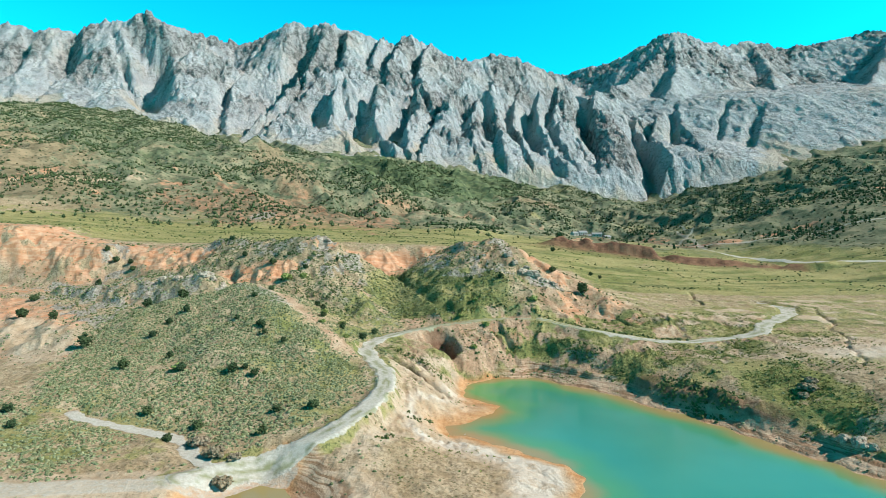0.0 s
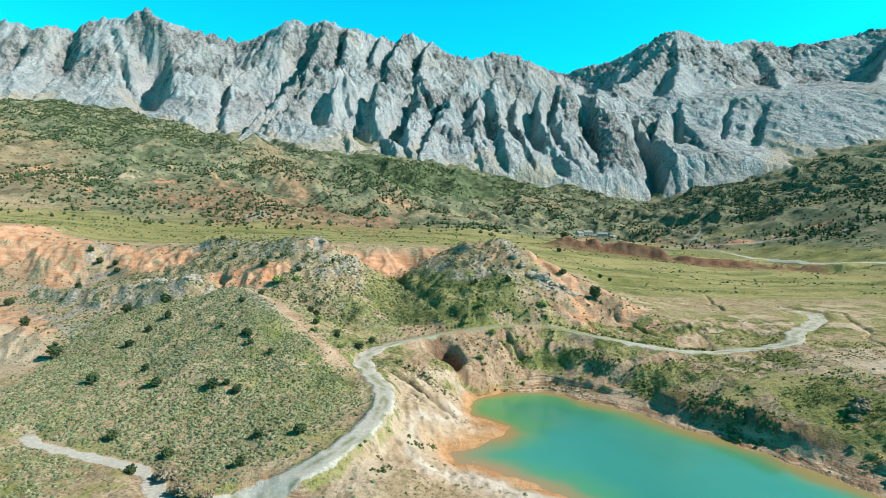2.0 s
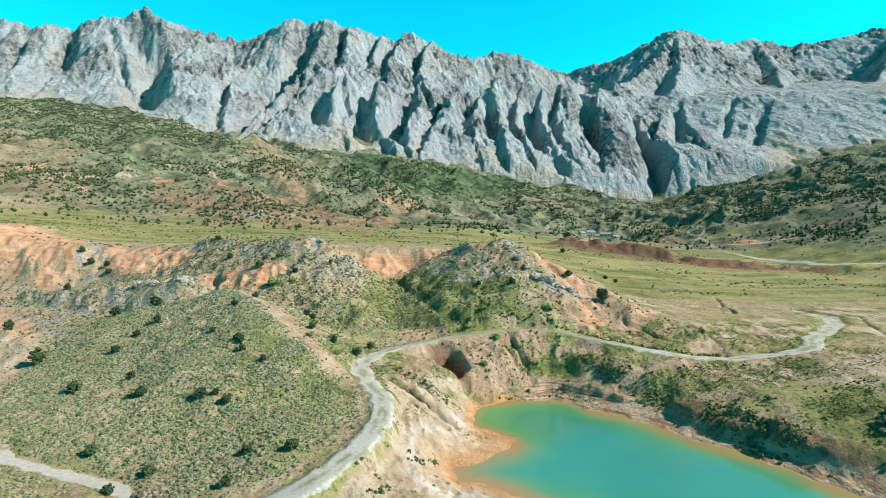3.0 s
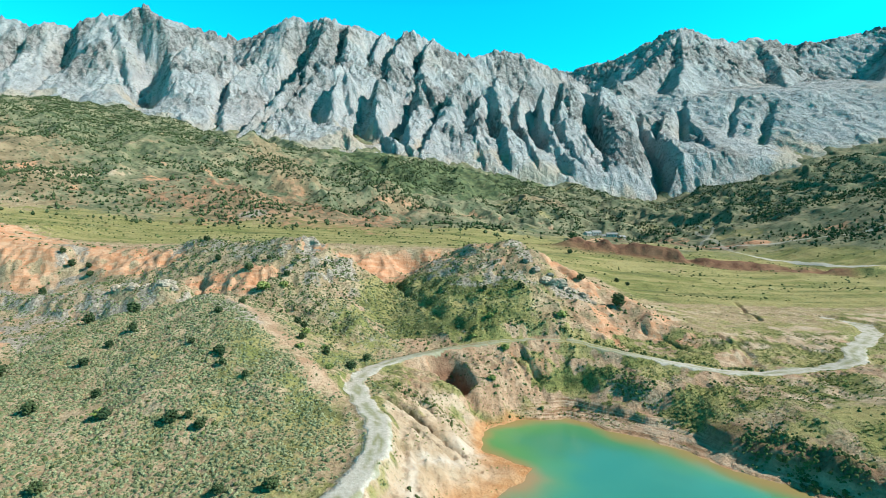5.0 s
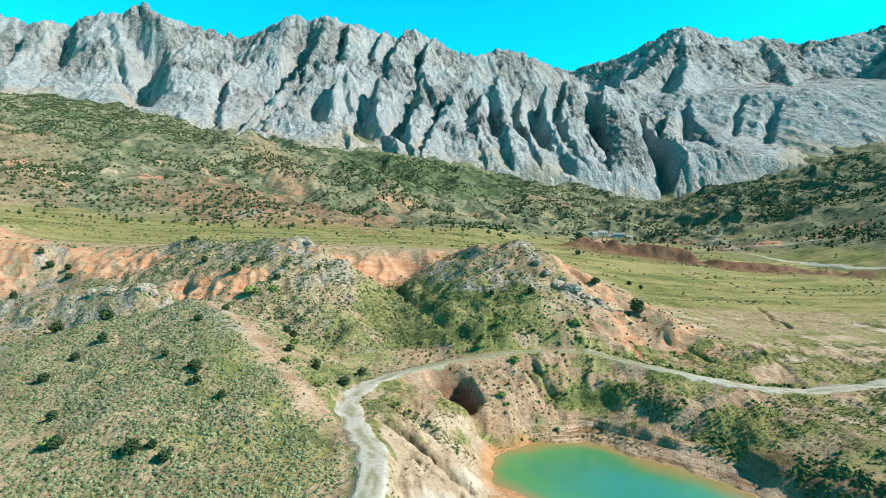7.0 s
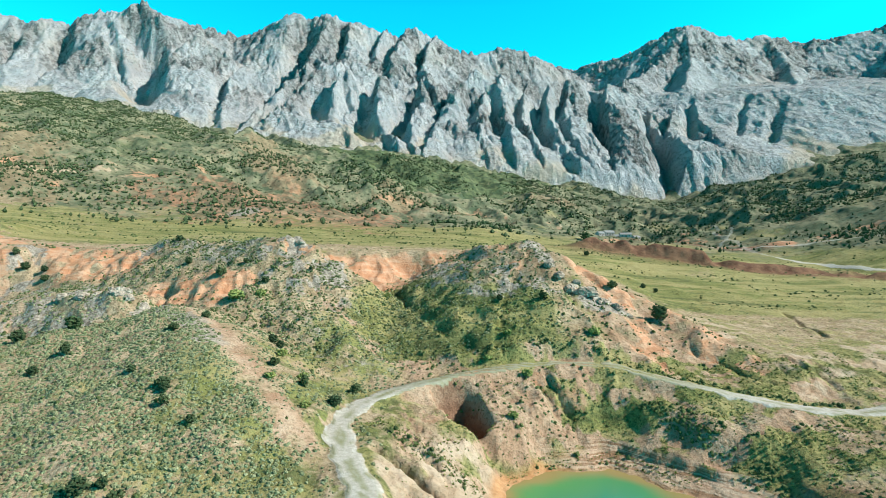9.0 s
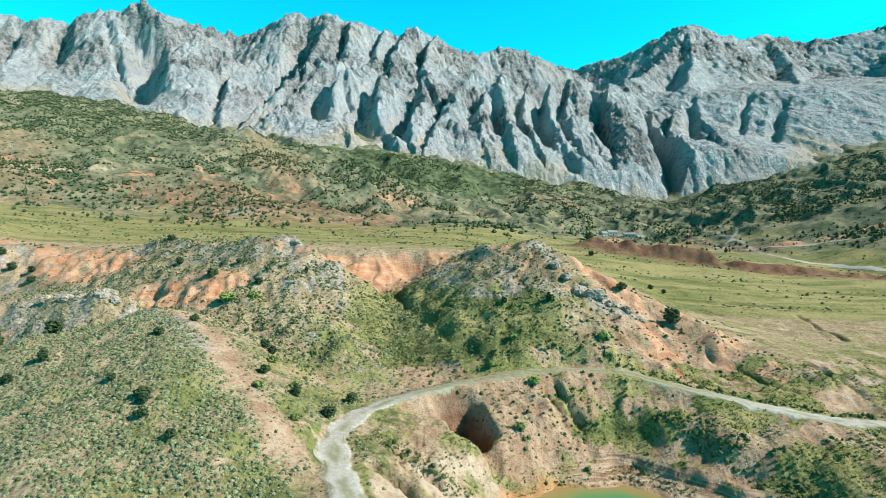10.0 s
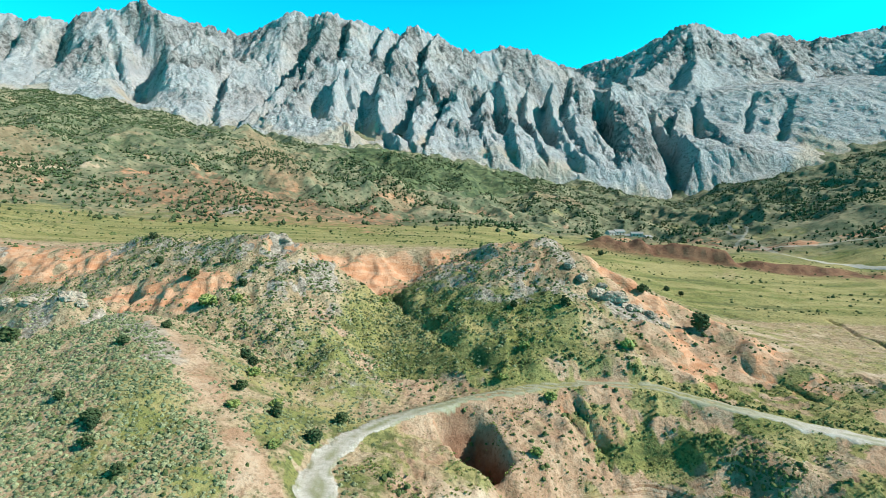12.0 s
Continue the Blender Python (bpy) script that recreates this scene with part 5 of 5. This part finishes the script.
JUNIPER_LABEL = "dark green rounded juniper on the open dry slope"
for x, y, size in ((-89.1, 151, 3.6), (-71.4, 147.5, 3.2), (-115.2, 174.5, 5.6), (-109.8, 202.2, 4.2), (-156.2, 273.8, 3.8), (-168, 279.4, 3.9), (-174.3, 232.1, 4), (-142.4, 198.6, 4.0),
                   (-57.6, 112.9, 2.4), (-100.7, 125.4, 3), (-93.7, 117.4, 2.4), (-29, 121, 2.8), (-37.2, 111.4, 2.5), (-53.7, 118.4, 2.8), (-37.5, 121.9, 2.5), (-68.6, 125.4, 2.8),
                   (-158.8, 205.1, 4.6), (-152.1, 240.2, 3.8), (-56.1, 144.4, 3.5), (-49.7, 142.9, 3.2)):
    plant(JUNIPERS, "juniper", JUNIPER_LABEL, "tree", "junipers on the slope", x, y, size)
for x, y, size in ((-53, 145.4, 2), (-97.5, 204.5, 4.6), (-89.9, 190.4, 3.4), (-93.1, 184.9, 2.8), (-93.4, 174.8, 3.3), (-79.6, 158.3, 2.6), (-40.8, 185.1, 2.4),
                   (-33.5, 181.6, 3), (-44.4, 201.1, 2.7), (-26.2, 177.5, 3.5), (-23.4, 186, 2.8), (-74.7, 239.2, 3.4), (-55.5, 167.5, 2.3), (-46.8, 159, 2.1), (-59.4, 235.2, 3.2), (-67, 177, 2.1),
                   (-67.7, 195.1, 2.6), (-174.4, 283, 3.5), (-160.1, 279, 3.3), (-109.4, 283, 3.7), (-47.1, 204, 2.8), (-56.8, 169, 2.8), (-54.1, 164.3, 2.4), (-93.7, 257.8, 3.2), (-70.3, 248.5, 2.6)):
    plant(JUNIPERS, "juniper", JUNIPER_LABEL, "tree", "junipers on the slope", x, y, size)
for x, y, size in ((57.9, 226, 5.4), (48.1, 239.1, 3.2), (23.6, 222.7, 3.3), (11.7, 226.1, 2.3), (78, 386.9, 4.4), (113.2, 525.9, 9), (41.1, 234.9, 2.2), (-47.1, 242.2, 2.0), (86.4, 318.3, 2.9),
                   (90.4, 313.8, 2.9), (-32, 261.7, 2.6), (-65.2, 206.9, 2.4)):
    plant(JUNIPERS, "juniper", "dark juniper tree standing alone beside the grassy flats", "tree", "junipers on the flats", x, y, size)
for x, y, size in ((-72.4, 147.8, 3.2), (-65.8, 228.1, 4.6), (-59, 229.9, 3.2), (-42.7, 196.5, 2.6), (-34.3, 184, 2.5), (-39.5, 178.5, 2.2), (-30.5, 170.5, 2), (34.9, 211.2, 3.4), (12.2, 211.4, 2.6),
                   (6.4, 203.9, 2), (10.5, 183.7, 2.2), (15.6, 197.9, 2.6), (-23.2, 247.7, 2.6)):
    plant(BUSHES, "bush", "bright green leafy bush rooted in pale soil", "bush", "leafy bushes near the road", x, y, size)


# ---- rocks ----
def rock_material():
    m = Nodes("grey_rock", 0.7)
    col = m.mix(m.span(m.noise(1.2, 6, 0.7), 0.35, 0.65), (0.26, 0.22, 0.175), (0.54, 0.47, 0.38))
    col = m.mix(m.span(m.noise(0.35, 4, 0.7), 0.55, 0.7, 0, 0.7), col, (0.10, 0.095, 0.08))
    m.bump(m.noise(0.5, 5, 0.7), 0.25, 1.0)
    return m.done(col, 0.95, 0.1)


MAT_ROCK = rock_material()


def rock_mesh(seed):
    """A weathered boulder with broken faces."""
    bm = bmesh.new()
    bmesh.ops.create_icosphere(bm, subdivisions=4, radius=1.0)
    off = Vector((seed * 7.3, seed * 3.1, -seed * 5.7))
    for v in bm.verts:
        p = v.co.copy()
        n = noise.noise(p * 0.9 + off) * 0.45 + abs(noise.noise(p * 2.3 + off)) * -0.35 + noise.noise(p * 5.1 + off) * 0.10
        v.co = Vector((p.x * 1.25, p.y * 0.9, p.z * 0.75)) * (1 + n)
    me = bpy.data.meshes.new("boulder")
    bm.to_mesh(me)
    bm.free()
    me.materials.append(MAT_ROCK)
    return me


MAT_DRY = leaf_material("dry_brush", (0.13, 0.10, 0.07), (0.30, 0.24, 0.17))
DRY = [(trunk_mesh(0.7, 60 + i), crown_mesh(1.5, 0.75, 0.0, 120, MAT_DRY, 70 + i)) for i in range(2)]
for x, y, size in ((-49.5, 110.5, 3.0), (-51.5, 111.5, 2.4), (-44, 104.8, 3.0), (-46, 105.6, 2.4), (-40, 103.8, 2.2), (-39.8, 97.5, 3.2), (88.5, 131.5, 3.2), (91, 134, 2.8), (86, 129.5, 2.4)):
    plant(DRY, "dry_bush", "leafless grey-brown bush on pale dusty soil", "bush", "dry bushes by the track", x, y, size)

ROCKS = [rock_mesh(i + 1) for i in range(4)]


def boulder(i, x, y, size, label, group):
    z = float(land(np.array([float(x)]), np.array([float(y)]))[0])
    ob = tagged(new("boulder", ROCKS[i % 4]), label, "boulder", group)
    ob.matrix_world = Matrix.Translation((x, y, z + 0.15 * size)) @ Matrix.Rotation(i * 1.9, 4, "Z") @ Matrix.Scale(size, 4)


for i, (x, y, size) in enumerate(((38, 231, 2.6), (42, 229.5, 2.2), (34, 233, 2.0), (46, 228, 1.5), (31, 236, 1.8), (49, 226, 1.2), (28, 239.5, 1.6), (40, 234, 1.4), (36, 235.5, 1.1), (44, 232, 1.0))):
    boulder(i, x, y, size, "pale grey weathered boulder at the foot of the rocky ridge", "boulders below the ridge")
for i, (x, y, size) in enumerate(((-97, 223.5, 2.2), (-100.5, 225, 1.9), (-105, 226, 1.6), (-111, 227.5, 1.8), (-94, 222.5, 1.5), (-118, 229.5, 1.6), (-57, 261.5, 1.7), (-60.5, 263, 1.5), (-54.5, 257, 1.3))):
    boulder(i + 2, x, y, size, "light grey rock jutting from the crest of the slope", "rocks on the crest")
for i, (x, y, size) in enumerate(((82.8, 112, 1.3), (84.6, 110, 1.6), (86.2, 108.6, 1.1))):
    boulder(i + 1, x, y, size, "pale flat slab of rock lying on the shore", "slabs on the shore")
for i, (x, y, size) in enumerate(((3.5, 128.5, 0.35), (6, 131, 0.3), (9.5, 133.5, 0.4), (12, 130, 0.3), (5, 126, 0.25), (14.5, 137.5, 0.35))):
    boulder(i, x, y, size, "small dark stone lying in the orange shallows", "stones in the shallows")


# ---- hamlet at the valley mouth ----
def plaster_material():
    m = Nodes("whitewashed_plaster", 0.5)
    return m.done(m.mix(m.noise(1.5, 4, 0.7), (0.50, 0.47, 0.42), (0.68, 0.65, 0.60)), 0.9)


def sheet_material():
    m = Nodes("weathered_roof_sheet", 0.5)
    return m.done(m.mix(m.noise(1.2, 4, 0.7), (0.30, 0.31, 0.32), (0.50, 0.50, 0.48)), 0.55, 0.4)


def dark_material():
    m = Nodes("dark_timber", 1.0)
    return m.done(m.mix(m.noise(0.4, 4), (0.05, 0.045, 0.04), (0.12, 0.09, 0.07)), 0.7)


MAT_PLASTER, MAT_SHEET, MAT_DARK = plaster_material(), sheet_material(), dark_material()


def block(name, mat, parent, lo, hi):
    bm = bmesh.new()
    bmesh.ops.create_cube(bm, size=1.0)
    for v in bm.verts:
        v.co = Vector([lo[i] + (hi[i] - lo[i]) * (v.co[i] + 0.5) for i in range(3)])
    me = bpy.data.meshes.new(name)
    bm.to_mesh(me)
    bm.free()
    me.materials.append(mat)
    return part(name, me, parent)


def house(x, y, w, d, h, turn, label):
    z = float(land(np.array([float(x)]), np.array([float(y)]))[0]) - 0.3
    base = tagged(new("house"), label, "house", "houses of the hamlet")
    base.matrix_world = Matrix.Translation((x, y, z)) @ Matrix.Rotation(radians(turn), 4, "Z")
    block("wall", MAT_PLASTER, base, (-w / 2, -d / 2, 0), (w / 2, d / 2, h))
    me = bpy.data.meshes.new("roof")
    e, t, r = 0.45, 0.12, h + 0.32 * d
    prof = [(-d / 2 - e, h - 0.15), (0, r), (d / 2 + e, h - 0.15), (d / 2 + e, h - 0.15 + t), (0, r + t * 1.3), (-d / 2 - e, h - 0.15 + t)]
    vs = [(sx * (w / 2 + e), py, pz) for sx in (-1, 1) for py, pz in prof]
    fs = [(i, (i + 1) % 6, 6 + (i + 1) % 6, 6 + i) for i in range(6)] + [(0, 5, 4, 1), (1, 4, 3, 2), (6, 7, 10, 11), (7, 8, 9, 10)]
    me.from_pydata(vs, [], fs)
    me.materials.append(MAT_SHEET)
    part("roof", me, base)
    for sx in (-1, 1):
        gm = bpy.data.meshes.new("gable")
        tri = ((-d / 2, h), (d / 2, h), (0, r - 0.1))
        gm.from_pydata([(sx * w / 2 - q, py, pz) for q in (0.0, sx * 0.2) for py, pz in tri], [], [(0, 1, 2), (3, 5, 4), (0, 2, 5, 3), (1, 4, 5, 2)])
        gm.materials.append(MAT_PLASTER)
        part("gable", gm, base)
    block("door", MAT_DARK, base, (-0.5, -d / 2 - 0.05, 0), (0.5, -d / 2 + 0.02, 2.05))
    for k in (-0.3, 0.3):
        win = block("window", MAT_DARK, base, (k * w - 0.55, -d / 2 - 0.04, 1.1), (k * w + 0.55, -d / 2 + 0.02, 2.2))
        block("sill", MAT_PLASTER, win, (k * w - 0.7, -d / 2 - 0.16, 1.0), (k * w + 0.7, -d / 2 - 0.002, 1.1))


house(150.6, 588.4, 9, 6, 3.0, 12, "small whitewashed house with a grey sheet roof among trees")
house(166.2, 606.0, 8, 5.5, 2.8, -15, "low whitewashed house with a pale sheet roof beside a grove")
house(139.0, 575.2, 7, 5, 2.7, 30, "little white hut with a weathered metal roof in the meadow")
house(163.0, 577.0, 10, 5, 2.9, -6, "long white farm building with a grey sheet roof")
house(178.0, 592.0, 6.5, 5, 2.6, 20, "small white outbuilding with a metal roof near the road")
